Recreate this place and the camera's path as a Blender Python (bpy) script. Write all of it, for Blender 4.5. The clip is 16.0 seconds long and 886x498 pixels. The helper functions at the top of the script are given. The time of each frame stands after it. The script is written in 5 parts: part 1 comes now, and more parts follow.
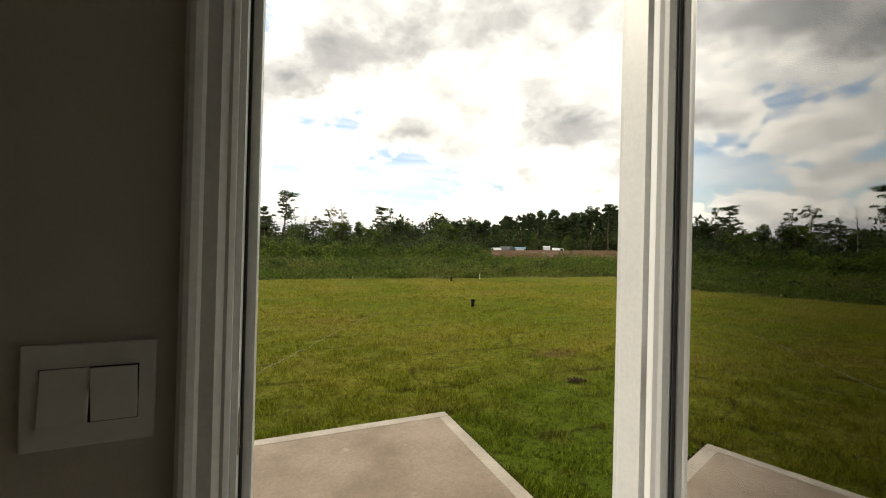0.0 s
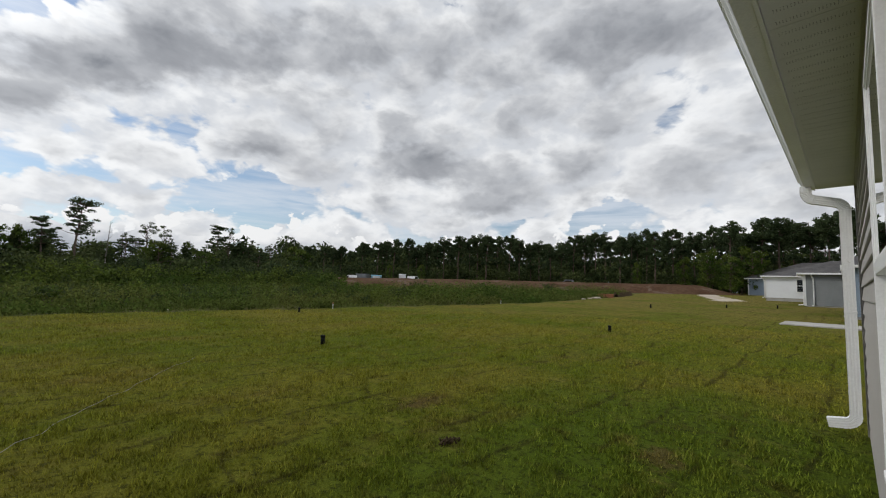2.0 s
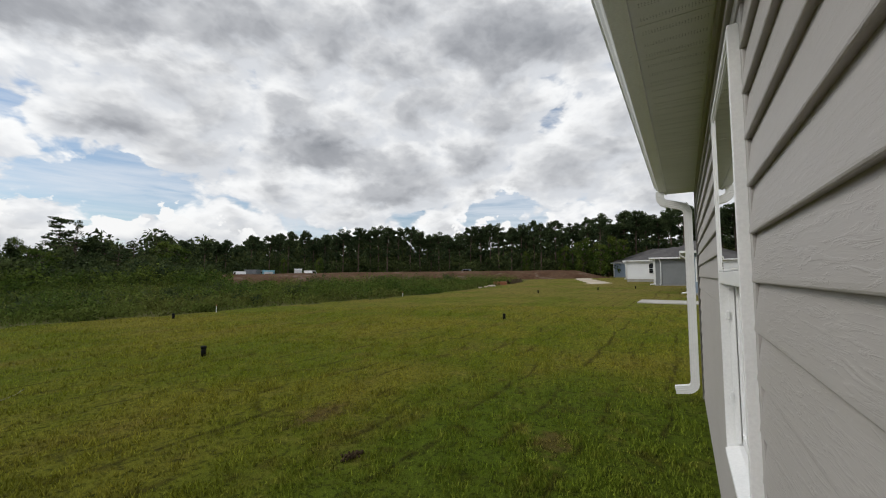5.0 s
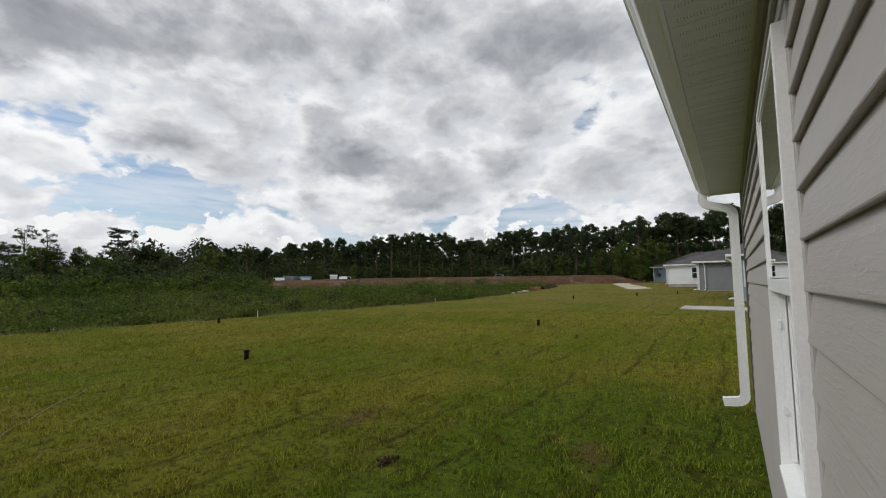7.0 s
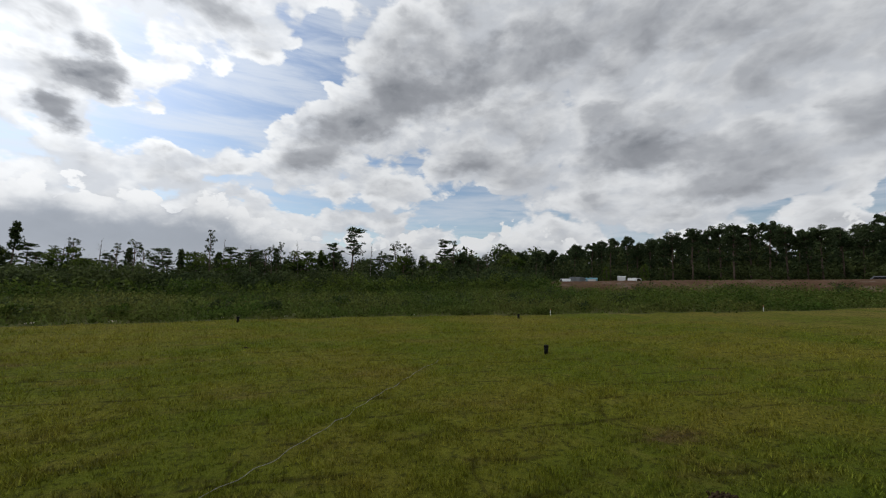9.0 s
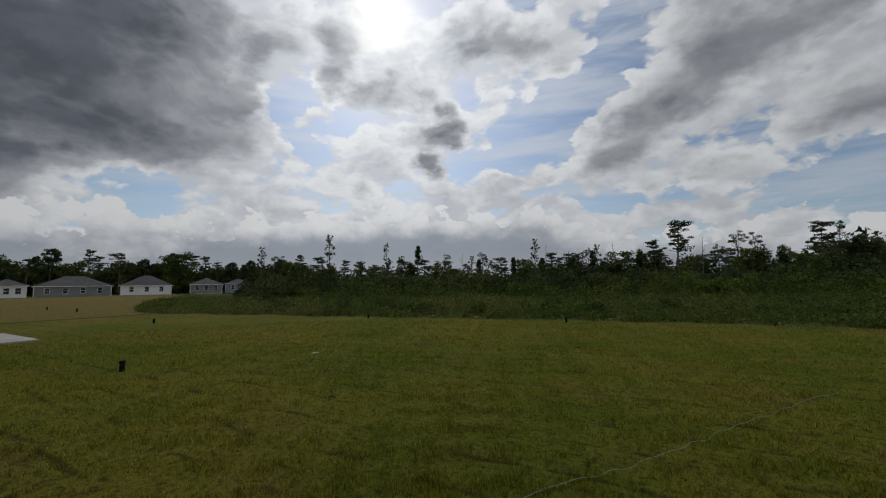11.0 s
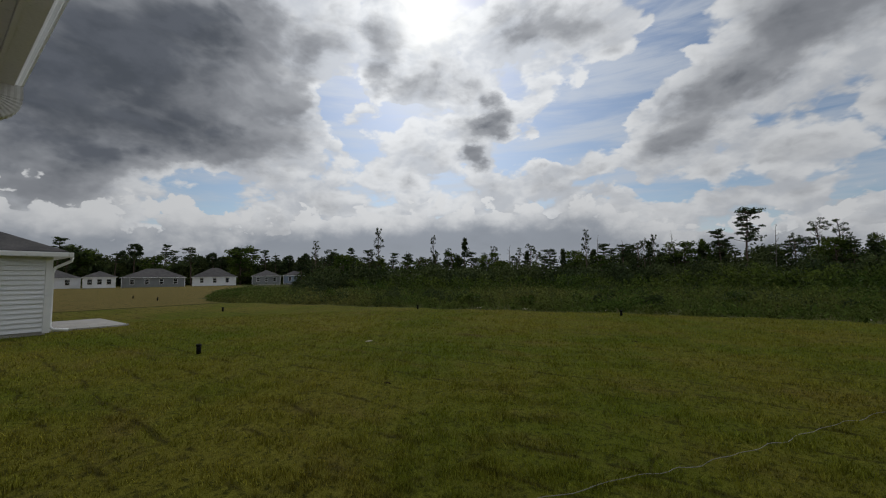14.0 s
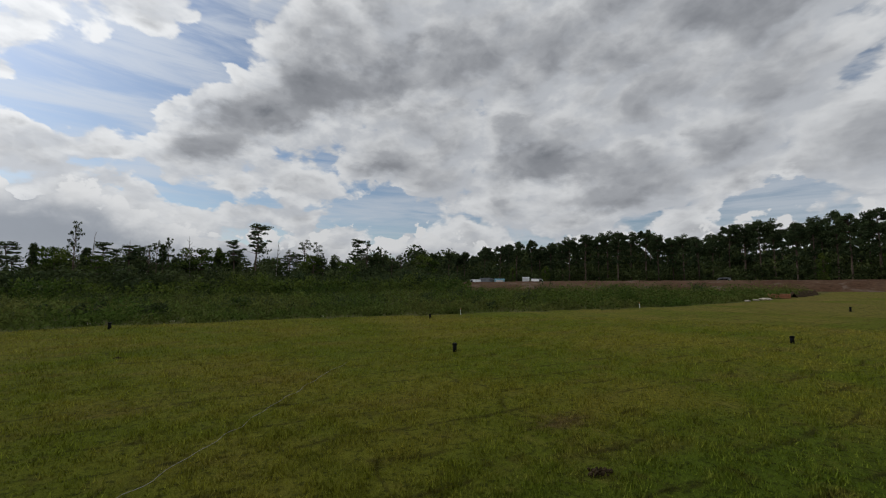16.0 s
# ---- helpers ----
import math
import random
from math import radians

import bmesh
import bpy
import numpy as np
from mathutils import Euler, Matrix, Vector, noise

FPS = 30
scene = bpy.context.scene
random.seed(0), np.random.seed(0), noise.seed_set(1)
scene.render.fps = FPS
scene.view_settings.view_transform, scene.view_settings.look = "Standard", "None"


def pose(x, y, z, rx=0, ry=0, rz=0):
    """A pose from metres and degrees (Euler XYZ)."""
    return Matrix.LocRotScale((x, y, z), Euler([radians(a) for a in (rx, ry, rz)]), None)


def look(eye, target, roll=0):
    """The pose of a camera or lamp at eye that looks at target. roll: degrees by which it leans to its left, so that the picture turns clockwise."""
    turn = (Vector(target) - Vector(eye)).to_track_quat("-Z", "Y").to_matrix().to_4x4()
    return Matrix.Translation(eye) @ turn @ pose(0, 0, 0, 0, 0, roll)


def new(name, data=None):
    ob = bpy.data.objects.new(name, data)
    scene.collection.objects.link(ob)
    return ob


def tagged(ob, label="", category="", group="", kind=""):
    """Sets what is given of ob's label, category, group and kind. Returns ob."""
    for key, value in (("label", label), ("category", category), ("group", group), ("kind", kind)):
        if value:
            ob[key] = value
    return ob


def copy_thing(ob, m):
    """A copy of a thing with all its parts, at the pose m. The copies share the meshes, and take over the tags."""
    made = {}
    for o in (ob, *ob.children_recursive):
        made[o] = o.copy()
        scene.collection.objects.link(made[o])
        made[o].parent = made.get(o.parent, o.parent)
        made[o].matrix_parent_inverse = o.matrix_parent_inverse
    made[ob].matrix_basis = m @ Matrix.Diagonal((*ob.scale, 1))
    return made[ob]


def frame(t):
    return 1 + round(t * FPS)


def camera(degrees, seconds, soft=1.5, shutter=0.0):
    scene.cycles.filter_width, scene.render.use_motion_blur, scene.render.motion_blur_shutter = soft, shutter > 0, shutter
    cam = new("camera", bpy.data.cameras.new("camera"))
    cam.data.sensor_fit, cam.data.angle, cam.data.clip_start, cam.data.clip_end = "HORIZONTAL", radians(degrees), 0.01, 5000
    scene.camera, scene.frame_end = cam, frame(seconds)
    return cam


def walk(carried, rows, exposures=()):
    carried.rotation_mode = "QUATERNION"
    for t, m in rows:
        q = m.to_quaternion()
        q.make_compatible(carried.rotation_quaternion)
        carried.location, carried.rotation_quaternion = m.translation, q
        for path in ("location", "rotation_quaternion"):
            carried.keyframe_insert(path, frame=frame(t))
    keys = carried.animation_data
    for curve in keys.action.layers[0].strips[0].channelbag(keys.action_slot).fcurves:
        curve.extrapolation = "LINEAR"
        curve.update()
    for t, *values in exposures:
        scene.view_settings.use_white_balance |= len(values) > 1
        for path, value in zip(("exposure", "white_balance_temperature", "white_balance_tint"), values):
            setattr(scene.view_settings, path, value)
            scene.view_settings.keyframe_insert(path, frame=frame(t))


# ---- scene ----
# ---------------------------------------------------------------- camera
cam = camera(97.1, 16.0, 1.1)
PATH = [
    (0, (-0.211, -0.701, 1.332), (0.579, 1.136, 1.343), 1.4),
    (0.5, (-0.156, -0.537, 1.333), (0.858, 1.186, 1.388), 1.7),
    (1, (-0.039, -0.32, 1.33), (1.115, 1.31, 1.443), 1.3),
    (1.5, (0.104, -0.092, 1.343), (1.51, 1.323, 1.492), 0.8),
    (2, (0.241, 0.091, 1.35), (1.625, 1.525, 1.523), 2.0),
    (2.5, (0.299, 0.14, 1.394), (1.754, 1.504, 1.541), 2.3),
    (3, (0.288, 0.162, 1.424), (1.861, 1.39, 1.558), 1.7),
    (3.5, (0.293, 0.165, 1.462), (1.919, 1.323, 1.588), 1.3),
    (4, (0.302, 0.157, 1.467), (1.953, 1.278, 1.588), 0.7),
    (4.5, (0.308, 0.155, 1.468), (1.992, 1.226, 1.596), 0.1),
    (4.7, (0.311, 0.154, 1.468), (2.012, 1.197, 1.604), -0.1),
    (6.8, (0.296, 0.142, 1.482), (1.959, 1.241, 1.647), -0.3),
    (7, (0.291, 0.146, 1.48), (1.9, 1.324, 1.644), -0.3),
    (7.5, (0.267, 0.164, 1.482), (1.677, 1.574, 1.636), -0.0),
    (8, (0.276, 0.205, 1.459), (1.411, 1.845, 1.615), 0.0),
    (8.5, (0.234, 0.23, 1.461), (1.044, 2.052, 1.623), 0.2),
    (10.8, (0.01, 0.157, 1.524), (-0.836, 1.959, 1.714), -0.2),
    (11, (0.012, 0.175, 1.503), (-0.986, 1.899, 1.68), -0.7),
    (11.5, (-0.037, 0.152, 1.481), (-1.366, 1.638, 1.644), -0.4),
    (12, (-0.046, 0.133, 1.458), (-1.601, 1.381, 1.613), -0.1),
    (12.5, (-0.055, 0.115, 1.456), (-1.716, 1.219, 1.611), -0.1),
    (13, (-0.057, 0.11, 1.455), (-1.712, 1.222, 1.611), -0.2),
    (13.5, (-0.057, 0.122, 1.454), (-1.574, 1.416, 1.603), -0.5),
    (14, (-0.043, 0.133, 1.477), (-1.24, 1.729, 1.617), -0.6),
    (14.5, (0.01, 0.114, 1.495), (-0.684, 1.985, 1.638), -0.7),
    (15, (0.058, 0.146, 1.507), (-0.026, 2.139, 1.657), -0.7),
    (15.5, (0.147, 0.187, 1.467), (0.624, 2.122, 1.628), -0.4),
    (16, (0.221, 0.212, 1.454), (1.104, 1.998, 1.629), 0.5),
]
EXPOSURES = [(0, 0.8, 7500, 8), (0.5, 0.5, 6700, 9), (1.0, 0.25, 6400, 10), (1.5, -0.1, 6350, 10), (2.0, -0.03, 6350, 10), (4.7, 0.07, 6400, 10), (8.0, -0.08, 6350, 10), (8.7, -0.22, 6300, 10), (10.8, -0.84, 6250, 10), (12.5, -0.76, 6250, 10), (14.0, -0.80, 6250, 10), (15.0, -0.75, 6250, 10), (16, -0.54, 6300, 10)]
walk(cam, [(t, look(eye, target, roll)) for t, eye, target, roll in PATH], EXPOSURES)

# ---------------------------------------------------------------- light
SUN_AZ, SUN_EL = -38.5, 35.5          # degrees: from +Y towards +X, above the horizon


def heading(az, el):
    a, e = radians(az), radians(el)
    return Vector((math.sin(a) * math.cos(e), math.cos(a) * math.cos(e), math.sin(e)))


sun = new("sun", bpy.data.lights.new("sun", "SUN"))
sun.data.energy, sun.data.angle, sun.data.color = 1.1, radians(14), (1.0, 0.95, 0.87)
sun.matrix_world = look(heading(SUN_AZ, SUN_EL) * 60, (0, 0, 0))


class Graph:
    """Short-hand for building node trees."""

    def __init__(self, tree):
        self.t = tree
        tree.nodes.clear()

    def put(self, kind, inputs=None, **fields):
        n = self.t.nodes.new(kind)
        for k, v in fields.items():
            if k == "operation":
                n.operation = v
            elif k == "blend_type":
                n.blend_type = v
            elif k == "data_type":
                n.data_type = v
            elif k == "interpolation_type":
                n.interpolation_type = v
            elif k == "sky_type":
                n.sky_type = v
            elif k == "feature":
                n.feature = v
        for k, v in (inputs or {}).items():
            if isinstance(v, bpy.types.NodeSocket):
                self.t.links.new(v, n.inputs[k])
            else:
                n.inputs[k].default_value = v
        return n

    def math(self, op, a, b=0.0, c=0.0):
        return self.put("ShaderNodeMath", {0: a, 1: b, 2: c}, operation=op).outputs[0]

    def vec(self, op, a, b=(0, 0, 0)):
        return self.put("ShaderNodeVectorMath", {0: a, 1: b}, operation=op)

    def noise(self, vector, scale, detail=4.0, rough=0.55, distort=0.0):
        return self.put("ShaderNodeTexNoise", {"Vector": vector, "Scale": scale, "Detail": detail, "Roughness": rough, "Distortion": distort}).outputs["Fac"]

    def span(self, value, a, b, lo=0.0, hi=1.0):
        n = self.put("ShaderNodeMapRange", {"Value": value, "From Min": a, "From Max": b, "To Min": lo, "To Max": hi}, interpolation_type="SMOOTHSTEP")
        return n.outputs["Result"]

    def mix(self, fac, a, b, how="MIX"):
        n = self.put("ShaderNodeMix", data_type="RGBA", blend_type=how)
        for key, v in ((0, fac), (6, a), (7, b)):
            if isinstance(v, bpy.types.NodeSocket):
                self.t.links.new(v, n.inputs[key])
            else:
                n.inputs[key].default_value = (*v, 1.0) if key and len(v) == 3 else v
        return n.outputs[2]


def build_sky():
    world = bpy.data.worlds.new("sky")
    scene.world = world
    world.use_nodes = True
    g = Graph(world.node_tree)
    way = g.put("ShaderNodeTexCoord").outputs["Generated"]
    sep = g.put("ShaderNodeSeparateXYZ", {0: way})
    up = g.math("MAXIMUM", sep.outputs["Z"], 0.0)
    tall = g.put("ShaderNodeCombineXYZ", {"X": sep.outputs["X"], "Y": sep.outputs["Y"], "Z": g.math("MULTIPLY", up, 1.7)}).outputs[0]
    # bearing and height in degrees, stirred so that cloud edges curl
    az = g.math("MULTIPLY", g.math("ARCTAN2", sep.outputs["X"], sep.outputs["Y"]), 57.29578)
    el = g.math("MULTIPLY", g.math("ARCSINE", sep.outputs["Z"]), 57.29578)

    def stirred(at, scale, reach, detail):
        swirl = g.put("ShaderNodeTexNoise", {"Vector": at, "Scale": scale, "Detail": detail, "Roughness": 0.55}).outputs["Color"]
        out = g.vec("SCALE", g.vec("SUBTRACT", swirl, (0.5, 0.5, 0.5)).outputs[0])
        out.inputs["Scale"].default_value = reach
        return out.outputs[0]

    flat = g.put("ShaderNodeCombineXYZ", {"X": az, "Y": el}).outputs[0]
    curl = g.vec("ADD", flat, stirred(tall, 5.5, 13.0, 6.0)).outputs[0]
    curl = g.vec("MULTIPLY", curl, (1, 1, 0)).outputs[0]

    def puffs(at, scale):
        """Cauliflower heads broken up by fine noise, about 0.5 on the mean."""
        bent = g.vec("ADD", at, stirred(at, scale * 0.9, 0.9 / scale, 4.0)).outputs[0]
        cell = g.put("ShaderNodeTexVoronoi", {"Vector": bent, "Scale": scale, "Detail": 4.0, "Roughness": 0.5, "Smoothness": 0.3}, feature="SMOOTH_F1").outputs["Distance"]
        return g.math("ADD", g.math("MULTIPLY_ADD", cell, -0.62, 0.80), g.math("MULTIPLY", g.noise(at, scale * 1.4, 9.0, 0.56, 0.15), 0.55))

    billow = puffs(tall, 6.5)
    streak = g.noise(g.vec("MULTIPLY", tall, (1.0, 1.0, 4.5)).outputs[0], 3.4, 8.0, 0.58, 0.35)
    cover = g.math("ADD", g.math("MULTIPLY_ADD", billow, 0.95, 0.08), g.math("MULTIPLY_ADD", g.noise(tall, 3.0, 3.0, 0.5), 0.5, -0.25))
    for a0, e0, wide, high, turn, amount in CLOUDS:
        place = g.put("ShaderNodeMapping", {"Vector": curl, "Location": (a0, e0, 0), "Rotation": (0, 0, radians(turn)), "Scale": (wide, high, 1)})
        place.vector_type = "TEXTURE"
        cover = g.math("ADD", cover, g.span(g.vec("LENGTH", place.outputs[0]).outputs["Value"], 0.15, 1.0, amount, 0.0))
    sunward = g.math("MAXIMUM", g.vec("DOT_PRODUCT", way, tuple(heading(SUN_AZ, SUN_EL))).outputs["Value"], 0.0)
    glow = g.math("POWER", sunward, 9.0)
    core = g.math("POWER", sunward, 520.0)
    # relief: how far each billow stands clear of the one above it
    toward = heading(SUN_AZ, SUN_EL)
    moved = g.vec("ADD", tall, (toward.x * 0.022, toward.y * 0.022, 0.040)).outputs[0]
    lit = g.span(g.math("SUBTRACT", billow, puffs(moved, 6.5)), -0.20, 0.20)
    mask = g.span(cover, 0.36, 0.50)
    thick = g.span(cover, 0.52, 1.02)
    deep = g.span(cover, 0.98, 1.55)
    white = g.mix(lit, (0.66, 0.68, 0.715), (0.92, 0.925, 0.93))
    grey = g.mix(lit, (0.34, 0.352, 0.38), (0.49, 0.503, 0.53))
    dark = g.mix(lit, (0.120, 0.134, 0.158), (0.165, 0.180, 0.210))
    cloud = g.mix(deep, g.mix(thick, white, grey), dark)
    sky = g.put("ShaderNodeTexSky", sky_type="NISHITA")
    sky.sun_disc, sky.sun_elevation, sky.sun_rotation = False, radians(SUN_EL), radians(SUN_AZ)
    sky.altitude, sky.air_density, sky.dust_density, sky.ozone_density = 30, 1.0, 0.4, 1.5
    clear = g.mix(1.0, sky.outputs[0], (0.10, 0.10, 0.10), "MULTIPLY")
    clear = g.mix(g.span(streak, 0.36, 0.66, 0.08, 0.72), clear, (0.72, 0.76, 0.82))
    colour = g.mix(mask, clear, cloud)
    # the row of heaped clouds above the horizon, bright crests over grey bases
    crest = puffs(g.put("ShaderNodeCombineXYZ", {"X": az, "Y": g.math("MULTIPLY", el, 1.25)}).outputs[0], 0.26)
    roll = g.noise(tall, 2.6, 2.0, 0.5)
    top = g.math("ADD", g.span(g.math("ABSOLUTE", g.math("ADD", az, 42.0)), 0.0, 60.0, 10.8, 6.4), g.math("MULTIPLY_ADD", roll, 9.0, -4.5))
    top = g.math("ADD", top, g.math("MULTIPLY_ADD", crest, 9.0, -4.5))
    rise = g.math("SUBTRACT", top, el)
    shade = g.math("ADD", g.math("MULTIPLY", rise, 0.17), g.math("MULTIPLY_ADD", crest, -2.1, 1.0))
    bank = g.mix(g.span(shade, 0.05, 0.85), (0.90, 0.90, 0.90), (0.40, 0.43, 0.48))
    bank = g.mix(g.span(el, 0.0, 5.0, 0.40, 0.0), bank, (0.62, 0.64, 0.66))
    colour = g.mix(g.span(rise, -0.15, 0.55), colour, bank)
    # thin cloud near the sun shines, thick cloud does not
    open_part = g.math("MULTIPLY_ADD", thick, -0.62, 1.0)
    gain = g.math("MULTIPLY_ADD", g.math("MULTIPLY", glow, open_part), 0.80, 1.0)
    colour = g.mix(1.0, colour, g.put("ShaderNodeCombineColor", {0: gain, 1: g.math("MULTIPLY", gain, 0.995), 2: g.math("MULTIPLY", gain, 0.98)}).outputs[0], "MULTIPLY")
    colour = g.mix(g.math("MINIMUM", g.math("MULTIPLY", core, g.math("MULTIPLY_ADD", billow, 1.6, 0.15)), 1.0), colour, (2.6, 2.5, 2.25))
    colour = g.put("ShaderNodeBackground", {"Color": colour, "Strength": 1.0})
    g.put("ShaderNodeOutputWorld", {"Surface": colour.outputs[0]})


# bearing, height, half width, half height, turn in degrees; more or less cloud
CLOUDS = [
    (56, 22, 62, 22, 0, 0.23), (26, 17, 26, 7, 0, 0.14), (-14, 8, 60, 5, 0, 0.05),
    # dark deck towards the west
    (-80, 24, 34, 20, 0, 0.95), (-78, 17, 18, 8, -12, 0.35), (-92, 10, 22, 6, 0, 0.30), (-66, 31, 12, 7, 20, 0.30), (-70, 11, 11, 3.5, 12, -0.35),
    # broken cloud and blue gaps below the sun
    (-52, 24, 5, 4, 0, -0.50), (-49, 18.5, 6, 3, -20, -0.42), (-45, 23, 3, 2.5, 0, -0.30), (-46, 29, 7, 5, 60, 0.42), (-57, 27, 5, 6, 0, 0.10),
    (-38, 32, 9, 7, 0, 0.14), (-22, 32, 11, 5, 8, 0.34), (-30, 22, 4.2, 3.2, 40, 0.62), (-33, 17, 3.2, 2.6, 0, 0.52), (-30, 27, 14, 7, 0, 0.14),
    # blue lane before the large heap
    (-5, 30, 5, 8, -25, -0.70), (-13, 23, 7, 5, 35, -0.62), (-22, 17, 12, 4, 10, -0.40), (-20, 21, 6, 7, 0, -0.30),
    # the large heap and its grey underside
    (8, 27, 17, 11, 25, 0.20), (-3, 18.5, 10, 4.2, 32, 0.42), (9, 24.5, 12, 5.0, 14, 0.40), (22, 29, 15, 6, 4, 0.40), (-4, 24, 5, 6, -35, -0.06),
    # streaks of blue under it
    (0, 11, 14, 2.6, -4, -0.30), (16, 10, 10, 2.2, 0, -0.48), (-14, 12, 8, 2.5, 0, -0.25),
    # towards the east: pale heaps with grey bases
    (9, 19, 8, 4, 0, -0.06), (16, 17, 8, 2.4, 4, 0.22), (30, 20, 8, 4, 0, -0.12), (41, 16.5, 11, 3.4, -6, 0.32), (37, 24, 7, 4, 0, 0.15),
    (46, 33, 20, 7, 0, 0.30), (72, 32, 17, 7, -8, 0.42), (59, 23, 13, 5, 0, -0.02), (78, 21, 12, 5, 0, -0.05), (60, 15, 9, 3, 0, 0.06),
    (66, 9.5, 8, 2.6, 0, -0.62), (84, 12, 9, 4, 0, 0.10), (50, 11, 10, 2.5, 0, 0.20), (32, 11, 8, 2.6, 0, 0.05),
]
build_sky()


# ---------------------------------------------------------------- materials
def surface(name, one, two, scale=3.0, rough=0.6, bump=0.0, fine=60.0, stretch=(1, 1, 1), metal=0.0, spread=0.12, spots=None, random_by="", spec=0.5, depth=0.01, through_light=0.0):
    """Two colours mixed by broad noise, fine grain on top, relief from the grain; spots: (colour, scale, threshold)."""
    m = bpy.data.materials.new(name)
    m.use_nodes = True
    g = Graph(m.node_tree)
    where = g.put("ShaderNodeTexCoord").outputs["Object"]
    if random_by == "":
        where = g.put("ShaderNodeNewGeometry").outputs["Position"]
    place = g.vec("MULTIPLY", where, stretch).outputs[0]
    broad = g.noise(place, scale, 4.0, 0.6)
    grain = g.noise(place, fine, 5.0, 0.65)
    colour = g.mix(g.span(broad, 0.32, 0.68), one, two)
    colour = g.mix(1.0, colour, g.put("ShaderNodeCombineColor", {0: (v := g.span(grain, 0.25, 0.75, 1 - spread, 1 + spread)), 1: v, 2: v}).outputs[0], "MULTIPLY")
    if spots:
        tint, size, level = spots
        colour = g.mix(g.span(g.noise(place, size, 5.0, 0.6, 0.3), level, level + 0.08), colour, tint)
    if random_by in ("object", "island"):
        node = g.put("ShaderNodeObjectInfo").outputs["Random"] if random_by == "object" else g.put("ShaderNodeNewGeometry").outputs["Random Per Island"]
        if name == "grass blades":
            colour = g.mix(0.80, colour, g.mix(1.0, lawn_colour(g, g.put("ShaderNodeNewGeometry").outputs["Position"]), (1.45, 1.43, 1.4), "MULTIPLY"))
        v = g.math("MULTIPLY_ADD", node, 0.95 if random_by == "island" else 0.12, 0.52 if random_by == "island" else 0.94)
        colour = g.mix(1.0, colour, g.put("ShaderNodeCombineColor", {0: v, 1: v, 2: v}).outputs[0], "MULTIPLY")
    shade = g.put("ShaderNodeBsdfPrincipled", {"Base Color": colour, "Roughness": g.span(grain, 0.2, 0.8, max(rough - 0.07, 0.03), min(rough + 0.07, 1.0)), "Metallic": metal, "Specular IOR Level": spec})
    if bump:
        g.t.links.new(g.put("ShaderNodeBump", {"Height": grain, "Strength": bump, "Distance": depth}).outputs[0], shade.inputs["Normal"])
    out = shade.outputs[0]
    if through_light:
        leaf = g.put("ShaderNodeBsdfTranslucent", {"Color": colour})
        out = g.put("ShaderNodeMixShader", {0: through_light, 1: out, 2: leaf.outputs[0]}).outputs[0]
    g.put("ShaderNodeOutputMaterial", {"Surface": out})
    return m


def glass(name, tint=(0.92, 0.95, 0.94), ior=1.52, layers=2.3):
    m = bpy.data.materials.new(name)
    m.use_nodes = True
    g = Graph(m.node_tree)
    clear = g.put("ShaderNodeBsdfTransparent", {"Color": (*tint, 1)})
    gloss = g.put("ShaderNodeBsdfGlossy", {"Color": (1, 1, 1, 1), "Roughness": 0.004})
    edge = g.put("ShaderNodeFresnel", {"IOR": ior})
    both = g.math("MINIMUM", g.math("MULTIPLY", edge.outputs[0], layers), 1.0)
    g.put("ShaderNodeOutputMaterial", {"Surface": g.put("ShaderNodeMixShader", {0: both, 1: clear.outputs[0], 2: gloss.outputs[0]}).outputs[0]})
    return m


